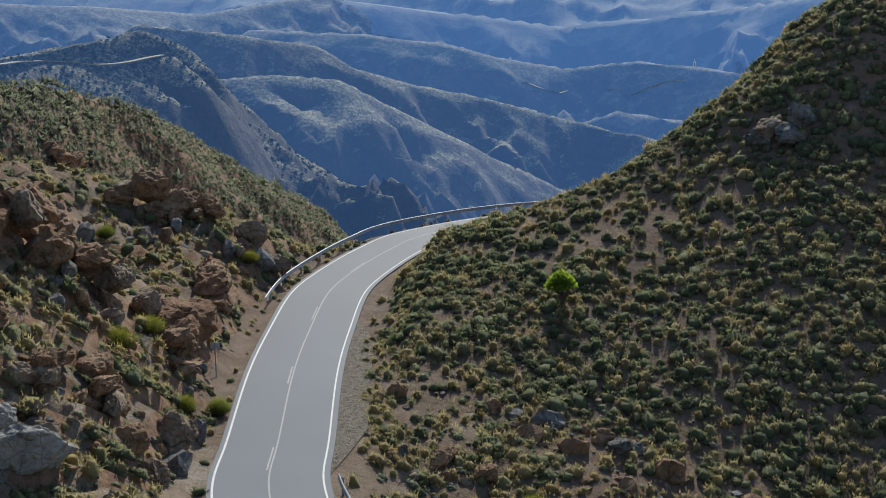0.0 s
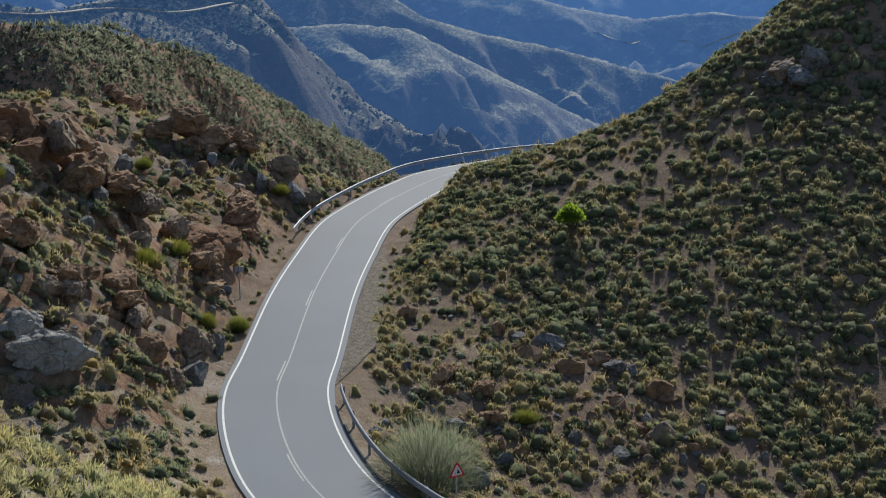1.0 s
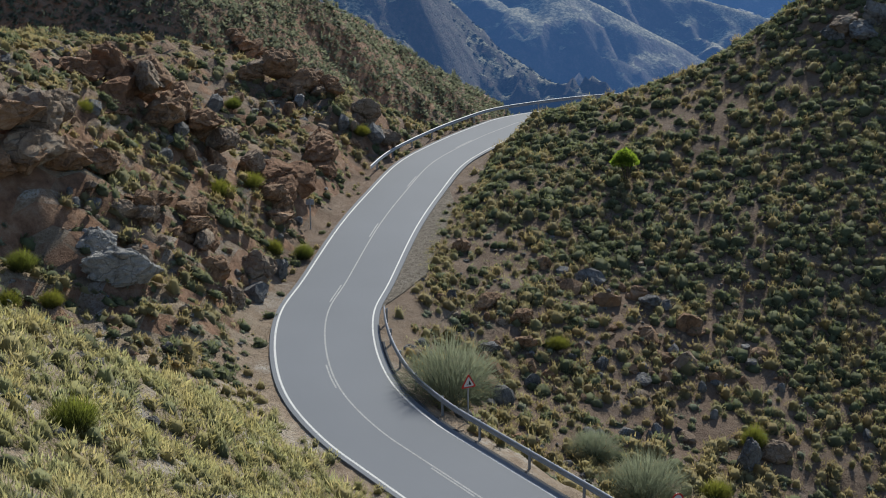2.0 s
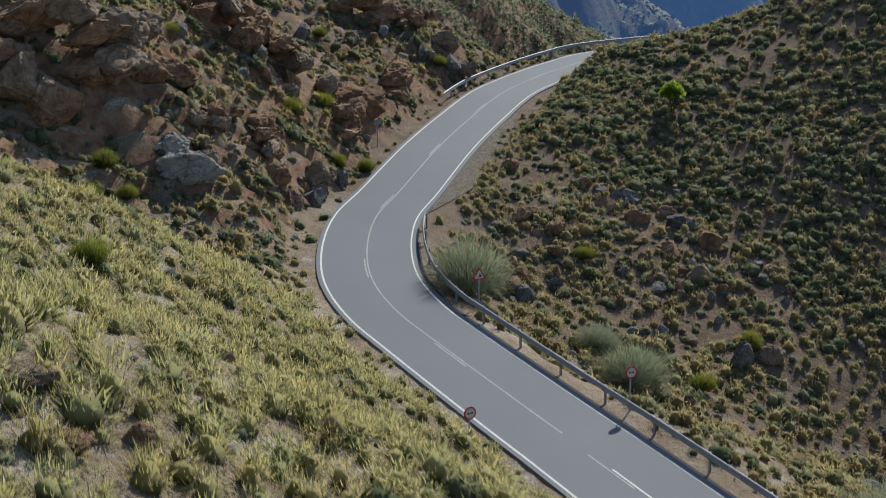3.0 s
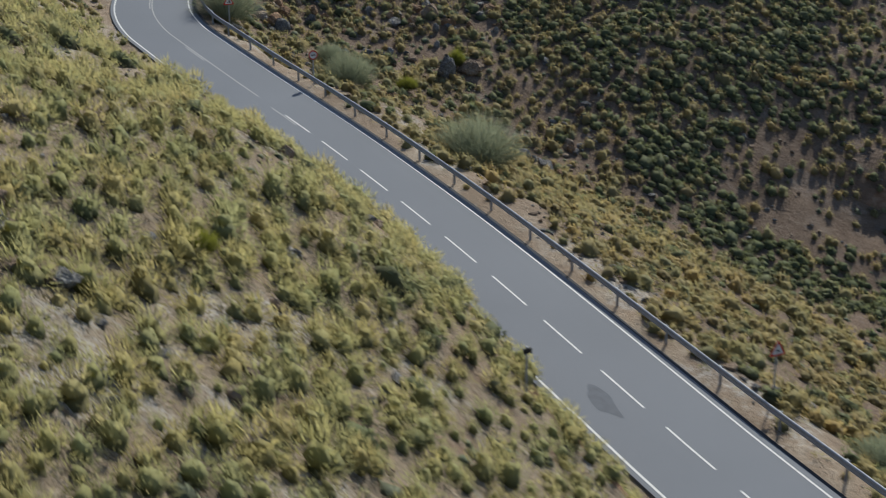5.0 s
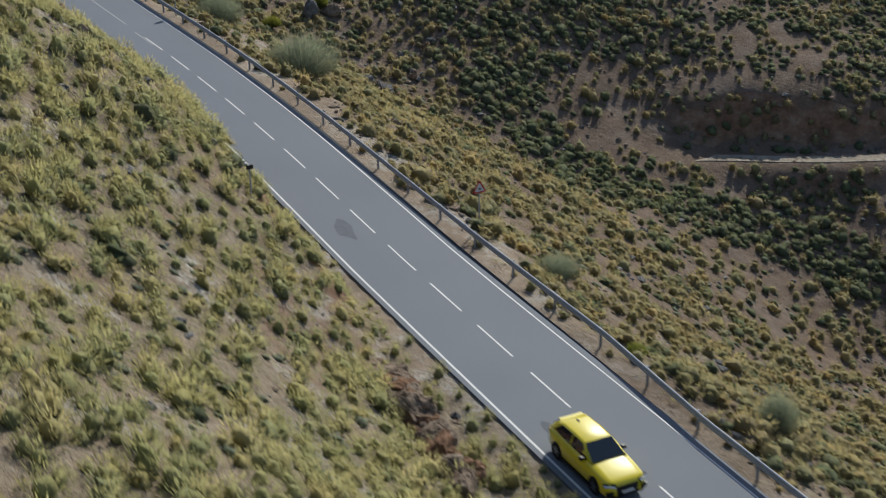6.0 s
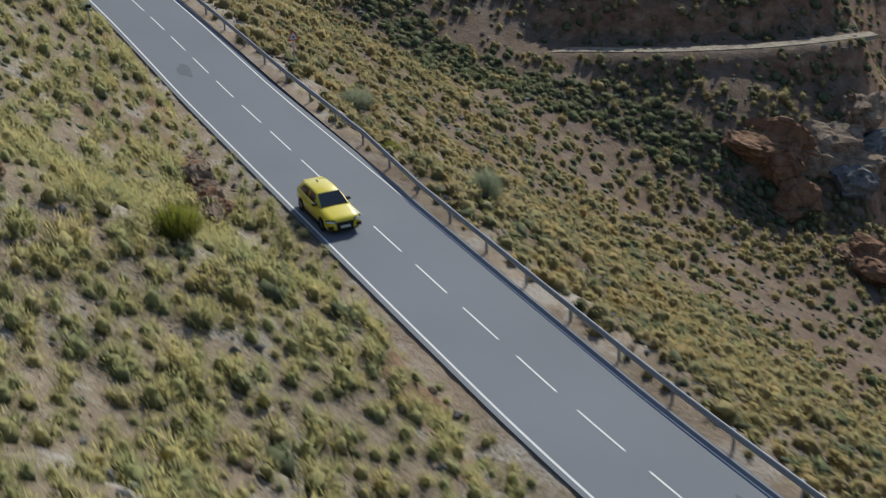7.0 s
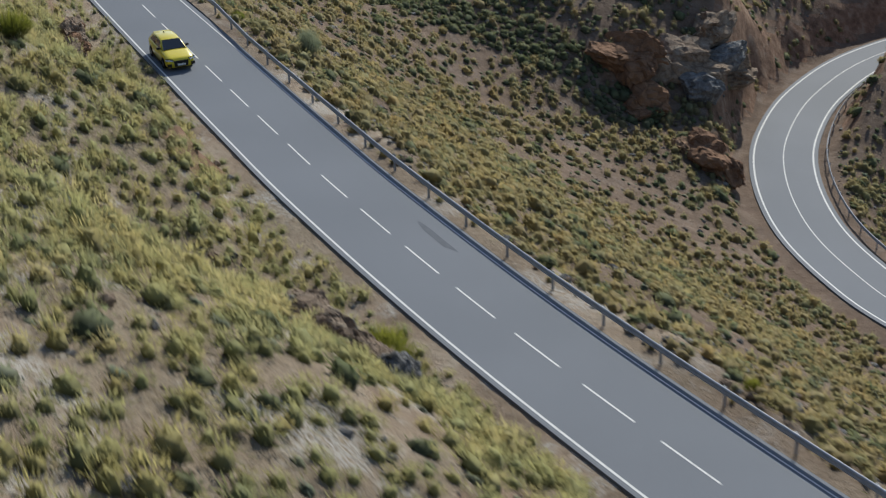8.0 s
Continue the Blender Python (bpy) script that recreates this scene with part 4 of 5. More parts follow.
def twiggy_template(twigs, wide=0.55, droop=0.0, leaf=0.020):
    """A broom bush: many thin upright twigs in a dome."""
    v, f, h, n = [], [], [], []
    for _ in range(twigs):
        a, r = RNG.uniform(0, 2 * math.pi), math.sqrt(RNG.uniform(0, 1))
        root = np.array([math.cos(a), math.sin(a), 0]) * 0.16 * r
        top = np.array([math.cos(a) * wide * r, math.sin(a) * wide * r, 0.92 * math.sqrt(max(0.05, 1 - 0.8 * r * r))])
        start = root + (top - root) * RNG.uniform(0.12, 0.75)
        end = start + (top - root) * RNG.uniform(0.22, 0.45) + RNG.normal(0, 0.05, 3)
        end[2] = max(0.05, end[2] - droop * r)
        d = end - start
        s = np.cross(d, RNG.normal(0, 1, 3))
        s *= leaf / (np.linalg.norm(s) + 1e-6)
        k = len(v)
        v += [start - s, start + s, end]
        f.append((k, k + 1, k + 2))
        h += [start[2] * 0.6, start[2] * 0.6, min(1.0, end[2])]
        n += [np.array([math.cos(a) * r, math.sin(a) * r, 0.25 + 0.6 * end[2]])] * 3
    return finished(v, f, h, n)


def dress(ob, faces, uv, around):
    """Gives a plant mesh its texture coordinates and the directions in which its leaves face the light."""
    layer = ob.data.uv_layers.new(name="plant")
    layer.data.foreach_set("uv", uv[faces.ravel()].astype(np.float32).ravel())
    way = ob.data.attributes.new("around", "FLOAT_VECTOR", "POINT")
    way.data.foreach_set("vector", around.astype(np.float32).ravel())
    return ob


def plant_mesh(name, templates, xyz, size, tilt, material, parent=None):
    """One mesh of many plants: each a turned and sized copy of a template; texture coordinates carry the plant's number and the height."""
    pick = RNG.integers(0, len(templates), len(xyz))
    vs, fs, us, ns, base = [], [], [], [], 0
    for k, (v, f, h, n) in enumerate(templates):
        idx = np.where(pick == k)[0]
        if not len(idx):
            continue
        a = RNG.uniform(0, 2 * math.pi, len(idx))
        c, s = np.cos(a)[:, None], np.sin(a)[:, None]
        x = (v[None, :, 0] * c - v[None, :, 1] * s) * size[idx, None] * RNG.uniform(0.85, 1.2, (len(idx), 1))
        y = (v[None, :, 0] * s + v[None, :, 1] * c) * size[idx, None] * RNG.uniform(0.85, 1.2, (len(idx), 1))
        z = v[None, :, 2] * size[idx, None] * RNG.uniform(0.8, 1.15, (len(idx), 1))
        x, y = x + z * tilt[idx, 0:1] * 0.2, y + z * tilt[idx, 1:2] * 0.2
        z = z - (x * tilt[idx, 0:1] + y * tilt[idx, 1:2]) * 0.6
        p = np.stack([x + xyz[idx, 0:1], y + xyz[idx, 1:2], z + xyz[idx, 2:3]], -1)
        vs.append(p.reshape(-1, 3))
        fs.append((f[None] + base + np.arange(len(idx))[:, None, None] * len(v)).reshape(-1, 3))
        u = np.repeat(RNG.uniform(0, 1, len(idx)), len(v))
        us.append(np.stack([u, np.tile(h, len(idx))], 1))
        ns.append(np.stack([n[:, 0] * c - n[:, 1] * s + 0.35 * tilt[idx, 0:1], n[:, 0] * s + n[:, 1] * c + 0.35 * tilt[idx, 1:2], np.repeat(n[None, :, 2], len(idx), 0)], -1).reshape(-1, 3))
        base += len(idx) * len(v)
    verts, faces, uv, around = np.concatenate(vs), np.concatenate(fs), np.concatenate(us), np.concatenate(ns)
    return dress(mesh_object(name, verts, faces, material, parent, True), faces, uv, around / np.linalg.norm(around, axis=1)[:, None])


def slopes(x, y, e=0.6):
    """The ground's height and the upward normal's sideways parts."""
    z = ground_height(x, y)
    return z, (z - ground_height(x + e, y)) / e, (z - ground_height(x, y + e)) / e


def scatter(x0, x1, y0, y1, per_m2):
    n = int((x1 - x0) * (y1 - y0) * per_m2)
    return RNG.uniform(x0, x1, n), RNG.uniform(y0, y1, n)


def plots(x0, x1, y0, y1, gap, jitter=0.36):
    """One place in every square of a grid, shifted at random within it."""
    gx, gy = np.meshgrid(np.arange(x0, x1, gap), np.arange(y0, y1, gap))
    gx = gx + 0.5 * gap * (np.arange(gx.shape[0]) % 2)[:, None]
    gx, gy = gx.ravel(), gy.ravel()
    return gx + RNG.uniform(-jitter, jitter, len(gx)) * gap, gy + RNG.uniform(-jitter, jitter, len(gy)) * gap


# all the places where something may grow, with the ground's lie there
px, py = plots(-48, 116, -98, 136, 0.80)
ax, ay = plots(-4, 50, 58, 128, 1.3)
px, py = np.r_[px, ax], np.r_[py, ay]
uu, vv = (px - py) / 1.4142, (px + py) / 1.4142
keep = (vv > 0) & (px < 109) & (py > -84) & ((px < 42) | (py < 92)) & (px + 0.5 * py > -14)
px, py = px[keep], py[keep]
dm, _, sm = MAIN.near(px, py)
dl, _, _ = LOW.near(px, py)
dt, _, _ = TRACK.near(px, py)
keep = ((dm > np.where(sm < 222, 3.4, 4.0)) | (dm < -4.2)) & (np.abs(dl) > 5.6) & (np.abs(dt) > 1.4)
px, py, dm, sm, dl = px[keep], py[keep], dm[keep], sm[keep], dl[keep]
pz, tx, ty = slopes(px, py)
grade = np.hypot(tx, ty)
uu, vv = (px - py) / 1.4142, (px + py) / 1.4142
bank = (dm > 0) & (uu > -38) & (np.abs(dm) < 200) & (vv < 34) & (px > -24)
rocky_cut = (px < -9) & (py > 42)
hill = (~bank) & (~rocky_cut) & (py > 58)
clear = np.exp(-(((px - 12) / 9) ** 2 + ((py - 102) / 6) ** 2))
gully = np.min([np.hypot(px - a, py - b) for a, b in ((36, 57), (39, 54), (42, 51.5), (45, 50), (49, 49.3), (53, 49.3), (57, 49.4), (62, 49.6), (67, 49), (72, 48), (77, 47))], 0) < 3.4
stony = hill & (py < np.interp(px, (-4, 3, 13, 23, 34), (87, 80.5, 76.5, 68.5, 59))) & (px < 34)
barren = (~bank) & (px > 40 + 0.35 * np.maximum(py - 60, 0)) & (py > 51) & (~gully)
patchy = fractal(px / 14, py / 14, 3, 61)
small_patchy = fractal(px / 4.5, py / 4.5, 2, 67)
tilt = np.stack([tx, ty], 1).clip(-0.8, 0.8)

cover = np.where(bank, 0.82 + 0.12 * patchy + 0.22 * small_patchy, np.where(rocky_cut, 0.84 + 0.3 * patchy + 0.3 * small_patchy, np.where(hill, 0.94 + 0.2 * small_patchy, 0.60 + 0.2 * patchy + 0.25 * small_patchy)))
cover = cover * (1 - 0.6 * np.exp(-(((px - 81) / 2.2) ** 2 + ((py + 56) / 3.5) ** 2)) - 0.6 * np.exp(-(((px - 86) / 2.2) ** 2 + ((py + 65) / 3.5) ** 2)))
cover = np.where(barren, 0.48 + 0.3 * small_patchy, cover)
cover = np.where(stony, 0.66 + 0.25 * small_patchy, np.where(gully, 1.0, cover)) * np.where(hill | bank, np.where(grade > 1.5, 0.7, 1.0), np.where(grade > 1.25, 0.6, np.where(grade > 0.95, 0.85, 1.0))) * (1 - 0.8 * clear) * np.where(np.abs(dm) < 5.2, np.where(bank, np.where(sm < 222, 0.95, 0.75), 0.45), 1.0)
grows = RNG.uniform(0, 1, len(px)) < cover
roll = RNG.uniform(0, 1, len(px))
p_grass = np.where(bank, 0.90, np.where(rocky_cut, 0.52, np.where(hill, 0.42 - 0.12 * smooth(16, 30, px) * smooth(80, 95, py), 0.70))) + 0.18 * patchy
p_grass = np.where(stony | barren, 0.62, np.where(gully, 0.12, p_grass))
p_scrub = np.where(bank, 0.04, np.where(rocky_cut, 0.30, np.where(hill, 0.50, 0.15)))
p_scrub = np.where(stony | barren, 0.22, np.where(gully, 0.85, p_scrub))
is_grass = grows & (roll < p_grass)
is_scrub = grows & (roll >= p_grass) & (roll < p_grass + p_scrub)
is_pale = grows & (roll >= p_grass + p_scrub) & (np.abs(dm) > 5)
xyz = np.stack([px, py, pz - 0.05], 1)

near_t = [tussock_template(150, 0.85, 5, wild=RNG.uniform(0.2, 0.36), high=RNG.uniform(0.52, 0.70), long=RNG.uniform(0.13, 0.18)) for _ in range(10)]
low_t = [tussock_template(46, 1.45, 4, wild=RNG.uniform(0.3, 0.42), high=RNG.uniform(0.46, 0.58), long=0.15, heart=0.24) for _ in range(8)]
mid_t = [tussock_template(90, 1.2, 6, wild=RNG.uniform(0.25, 0.4), high=RNG.uniform(0.48, 0.6), long=0.17) for _ in range(8)]
mid_t = [(v, f, 0.78 * h, n) for v, f, h, n in mid_t]
low_t = [(v, f, 0.16 + 0.62 * h, n) for v, f, h, n in low_t]
litter_t = [tussock_template(14, 2.0, 0, wild=0.5, high=0.4, long=0.34) for _ in range(6)]
scrub_t = [leafy_template(46, 0.105, RNG.uniform(0.65, 0.9), 0.35, 5, 0.30) for _ in range(10)]
pale_t = [leafy_template(34, 0.10, 0.65, 0.2, 4, 0.29) for _ in range(5)]
fine = (uu > -8) & (vv > -1) & (dm < 34) & (uu < 110)
below = (~bank) & (~rocky_cut) & (~hill)
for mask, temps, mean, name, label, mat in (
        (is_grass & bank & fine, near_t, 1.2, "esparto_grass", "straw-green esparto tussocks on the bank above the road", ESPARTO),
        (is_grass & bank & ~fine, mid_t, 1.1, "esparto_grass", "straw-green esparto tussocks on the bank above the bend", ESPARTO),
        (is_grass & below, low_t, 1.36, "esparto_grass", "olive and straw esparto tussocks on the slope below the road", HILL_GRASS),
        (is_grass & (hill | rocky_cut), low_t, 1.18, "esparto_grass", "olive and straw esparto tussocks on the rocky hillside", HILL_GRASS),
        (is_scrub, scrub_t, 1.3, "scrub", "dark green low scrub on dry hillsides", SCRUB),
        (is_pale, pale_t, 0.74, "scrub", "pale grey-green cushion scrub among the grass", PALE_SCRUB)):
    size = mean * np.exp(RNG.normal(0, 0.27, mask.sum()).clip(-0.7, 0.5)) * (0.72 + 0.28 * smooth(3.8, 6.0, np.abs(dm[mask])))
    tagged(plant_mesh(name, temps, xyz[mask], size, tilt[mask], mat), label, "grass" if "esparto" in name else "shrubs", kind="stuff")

# withered tufts and litter between the tussocks
wx, wy = scatter(-20, 109, -84, 50, 1.1)
vx, vy = scatter(-6, 34, 50, 90, 2.6)
vd, _, _ = MAIN.near(vx, vy)
dry = (vy < np.interp(vx, (-4, 3, 13, 23, 34), (88, 80, 75, 67, 58))) & (vd < -3.8) & (vd > -16)
wx, wy = np.r_[wx, vx[dry]], np.r_[wy, vy[dry]]
wd, _, _ = MAIN.near(wx, wy)
wu, wv = (wx - wy) / 1.4142, (wx + wy) / 1.4142
ok = (np.abs(wd) > 4.2) & (np.abs(wd) < 34) & (wu > -75) & (wu < 118) & (wv > -2) & (fractal(wx / 5, wy / 5, 2, 88) > -0.2)
wx, wy, wd = wx[ok], wy[ok], wd[ok]
wz, wtx, wty = slopes(wx, wy)
tagged(plant_mesh("dry_grass", litter_t, np.stack([wx, wy, wz - 0.02], 1), 0.46 * np.exp(RNG.normal(0, 0.3, len(wx))), np.stack([wtx, wty], 1).clip(-0.8, 0.8), ESPARTO), "withered straw tufts between the tussocks", "grass", kind="stuff")

# the ridge behind the pass: dense dark cushions and pale tussocks
fx, fy = plots(-105, 24, 130, 345, 1.1)
fd, _, _ = MAIN.near(fx, fy)
fx, fy = fx[np.abs(fd) > 5], fy[np.abs(fd) > 5]
fz, ftx, fty = slopes(fx, fy)
front = fty < 0.35
fx, fy, fz, ftx, fty = fx[front], fy[front], fz[front], ftx[front], fty[front]
dark = RNG.uniform(0, 1, len(fx)) < 0.66 + 0.2 * fractal(fx / 20, fy / 20, 2, 44)
far_t = [leafy_template(14, 0.30, RNG.uniform(0.6, 0.9), 0.5, 0) for _ in range(8)]
for mask, mat, mean, label in ((dark, HAZED_SCRUB, 1.75, "dark scrub dotted over the ridge behind the pass"), (~dark, HAZED_SCRUB, 1.2, "olive tussocks dotted over the ridge behind the pass")):
    tagged(plant_mesh("scrub", far_t, np.stack([fx, fy, fz], 1)[mask], mean * np.exp(RNG.normal(0, 0.3, mask.sum())), np.stack([ftx, fty], 1).clip(-0.8, 0.8)[mask], mat), label, "shrubs", kind="stuff")


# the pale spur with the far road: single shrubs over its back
DISTANT_SCRUB = plain("hazed_shrubs", (0.045, 0.055, 0.035), 1.0, vary=0.4, scale=0.3)
# The shrubs emit blue to paint in the haze in front of them.
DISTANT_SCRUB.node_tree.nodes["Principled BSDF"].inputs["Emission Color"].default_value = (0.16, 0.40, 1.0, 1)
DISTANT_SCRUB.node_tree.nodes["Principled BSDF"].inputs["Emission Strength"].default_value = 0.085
ex, ey = plots(-400, -50, 680, 1090, 4.4)
ez, etx, ety = slopes(ex, ey, 3.0)
ok = (ety < 0.4) & (np.hypot(etx, ety) < 1.3) & (ez > -190)
ex, ey, ez, etx, ety = ex[ok], ey[ok], ez[ok], etx[ok], ety[ok]
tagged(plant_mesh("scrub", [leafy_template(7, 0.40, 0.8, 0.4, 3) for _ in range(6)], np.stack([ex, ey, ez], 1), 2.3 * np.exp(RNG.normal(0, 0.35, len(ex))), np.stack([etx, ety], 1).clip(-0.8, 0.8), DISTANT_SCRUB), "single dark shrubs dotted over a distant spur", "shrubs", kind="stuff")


# ---- single bushes ----
def bush(name, x, y, wide, high, temps, material, label, category="bush", group="", trunk=False):
    z = float(ground_height(np.array([x]), np.array([y]))[0])
    top = tagged(new(name), label, category, group)
    top.matrix_basis = pose(x, y, z - 0.05)
    v, f, h, n = temps[int(RNG.integers(0, len(temps)))]
    lift = 0.9 if trunk else 0.0
    a = RNG.uniform(0, 6.28)
    c, s = math.cos(a), math.sin(a)
    p = np.stack([(v[:, 0] * c - v[:, 1] * s) * wide, (v[:, 0] * s + v[:, 1] * c) * wide, v[:, 2] * high + lift], 1)
    crown = mesh_object("crown", p, f, material, top)
    around = np.stack([n[:, 0] * c - n[:, 1] * s, n[:, 0] * s + n[:, 1] * c, n[:, 2]], 1)
    dress(crown, f, np.stack([np.full(len(v), RNG.uniform(0, 1)), h], 1), around)
    bm = bmesh.new()
    for k in range(5 if not trunk else 6):
        b = 2 * math.pi * k / 5 + RNG.uniform(-0.3, 0.3)
        r = bmesh.ops.create_cone(bm, segments=6, radius1=0.035 + 0.03 * trunk, radius2=0.012, depth=1.0, cap_ends=True)
        m = look((0, 0, 0), (math.cos(b) * wide * 0.22, math.sin(b) * wide * 0.22, high * 0.5 + lift)) @ pose(0, 0, -0.5 * (high * 0.55 + lift), 180, 0, 0) @ Matrix.Diagonal((1, 1, high * 0.55 + lift, 1))
        bmesh.ops.transform(bm, matrix=m, verts=r["verts"])
    part("trunk" if trunk else "stems", bm, BARK, top)
    return top


broom_t = [twiggy_template(2400, 0.55, 0.0, 0.006) for _ in range(3)]
retama_t = [twiggy_template(5200, 0.60, 0.12, 0.0023) for _ in range(2)]
tree_t = [leafy_template(1700, 0.075, 1.15, 0.4, 0) for _ in range(2)]
for x, y, wide, high in ((-1.4, 17.2, 1.7, 1.2), (-13.5, 72.6, 1.4, 1.4), (-12.0, 74.4, 1.6, 1.3), (-21, 52, 1.9, 1.5), (-20.4, 49.2, 1.6, 1.4), (-18.5, 50.2, 1.5, 1.2), (-24.1, 67.5, 1.7, 1.4), (-21.2, 68.2, 1.2, 1.0),
                         (-17.3, 72.6, 2.6, 1.6), (-16.7, 77.5, 2.4, 1.4), (-24.4, 96.6, 1.6, 1.2), (-15.1, 103.1, 1.6, 1.2), (18.2, 61.5, 1.6, 1.8), (16.2, 54.2, 1.9, 1.3), (6.2, 67.8, 1.8, 1.0),
                         (30.4, -14.4, 1.2, 0.95), (57.1, -35.2, 2.5, 1.7), (81.6, -49.4, 2.7, 2.4), (96.6, -46.5, 0.9, 0.8), (56.4, -5.1, 1.2, 0.9)):
    bush("broom_bush", x, y, wide, high, broom_t, BROOM, "rounded yellow-green broom bush on dry ground", group="broom bushes")
for x, y, wide, high in ((2.3, 52.9, 4.3, 3.4), (12.7, 50.6, 3.6, 2.4), (9.7, 55.2, 2.4, 1.6), (27.2, 31.6, 4.6, 3.0), (63.0, -8.6, 1.6, 1.9), (50.8, 5.2, 2.2, 1.3)):
    bush("retama_bush", x, y, wide * 1.3, high * 1.3, retama_t, RETAMA, "feathery silver-green retama bush below the crash barrier", group="retama bushes")
for x, y, wide, high in ((9.0, 68.4, 1.3, 1.2), (85.9, -37.4, 1.3, 1.1), (57.9, -29.4, 2.6, 0.9), (27.2, -23.2, 1.9, 1.4), (25.4, -22.2, 1.5, 1.1), (79.5, 46.5, 3.2, 2.4), (83.5, 43.5, 2.6, 2.0), (76.5, 47.5, 2.6, 2.0), (41.0, -2.2, 1.0, 1.0)):
    bush("dark_bush", x, y, wide, high, [leafy_template(420, 0.11, 0.9)], SCRUB, "dense dark green bush among rocks and grass", group="dark bushes")
bush("small_pine", 8.5, 91.1, 2.9, 2.3, tree_t, BRIGHT, "small bright green pine tree on the dark hillside", "tree", trunk=True)


# ---- rocks ----
def worn_block(size, rng, level, rough=1.0, seed=0.0):
    """A broken block of stone: facets cut by planes, then worn by noise and split by cracks."""
    bm = bmesh.new()
    bmesh.ops.create_icosphere(bm, subdivisions=level, radius=1.0)
    p = np.array([v.co[:] for v in bm.verts])
    cuts = rng.normal(0, 1, (20, 3))
    cuts /= np.linalg.norm(cuts, axis=1)[:, None]
    for n, d in zip(cuts, rng.uniform(0.5, 0.92, 20)):
        over = np.maximum(p @ n - d, 0)
        p = p - n * (over * 0.94)[:, None]
    for v, q0 in zip(bm.verts, p):
        q = Vector(q0 * 1.7) + Vector((seed * 3.1, seed * 1.7, 0))
        crack = max(0.0, 0.22 - abs(noise.noise(q * 1.3))) / 0.22
        q0 = q0 * (1 + 0.12 * rough * noise.fractal(q * 1.5, 1.0, 2.0, 5) - 0.14 * rough * crack**2)
        v.co = (q0 + 0.035 * rough * np.array(noise.turbulence_vector(q * 4.0, 3, False))) * np.array(size) * 0.62
    return bm


def boulder(x, y, size, material, label, seed, turn=0.0, level=3):
    """A single loose rock, half sunk in the ground."""
    z = float(ground_height(np.array([x]), np.array([y]))[0])
    rng = np.random.default_rng(seed)
    ob = part("boulder", worn_block(size, rng, level, 1.0, seed), material, None)
    ob.matrix_basis = pose(x, y, z + size[2] * 0.17, rng.uniform(-8, 8), rng.uniform(-8, 8), turn)
    return tagged(ob, label, "rock", "boulders")


def outcrop(x, y, size, material, label, seed, turn=0.0, other=None):
    """A fractured outcrop: blocks of one bedding, leaning alike, stepped along its length and bedded in the slope."""
    rng = np.random.default_rng(seed)
    base = float(ground_height(np.array([x]), np.array([y]))[0])
    top = tagged(new("rock_outcrop"), label, "rock", "rock outcrops")
    top.matrix_basis = pose(x, y, base)
    long, deep, high = size
    c, s_ = math.cos(radians(turn)), math.sin(radians(turn))
    piece = 0.6 * max(size) if x > 60 and max(size) > 4 else min(2.4, max(0.8, 0.42 * max(size)))
    count = int(min(24, max(5, 0.9 * long * max(deep, high) / piece**2 + 2)))
    dip, strike = rng.uniform(-16, 16), rng.uniform(-10, 10)
    for k in range(count):
        u = ((k + 0.5) / count - 0.5) * 0.95 + rng.uniform(-0.05, 0.05)
        w = rng.uniform(-0.42, 0.42)
        bx, by = x + c * u * long - s_ * w * deep, y + s_ * u * long + c * w * deep
        bz = float(ground_height(np.array([bx]), np.array([by]))[0])
        tall = high * (1 - 1.1 * abs(u) ** 1.4) * (1 - 0.7 * abs(w)) * (0.0 if k % 3 == 0 else rng.uniform(0.1, 0.62)) * (0.45 if piece > 2.4 else 1.0)
        block = tuple(piece * rng.uniform(0.7, 1.35) * q for q in (1.5, 1.15, 0.95))
        mat = other if other and rng.uniform() < 0.3 else material
        ob = part("rock_block", worn_block(block, rng, 4, 1.1, seed + 0.37 * k), mat, top)
        ob.matrix_basis = pose(bx - x, by - y, bz - base + tall + block[2] * (0.08 if piece <= 2.4 else -0.12), dip + rng.uniform(-10, 10), strike + rng.uniform(-10, 10), turn + rng.uniform(-25, 25))
    return top


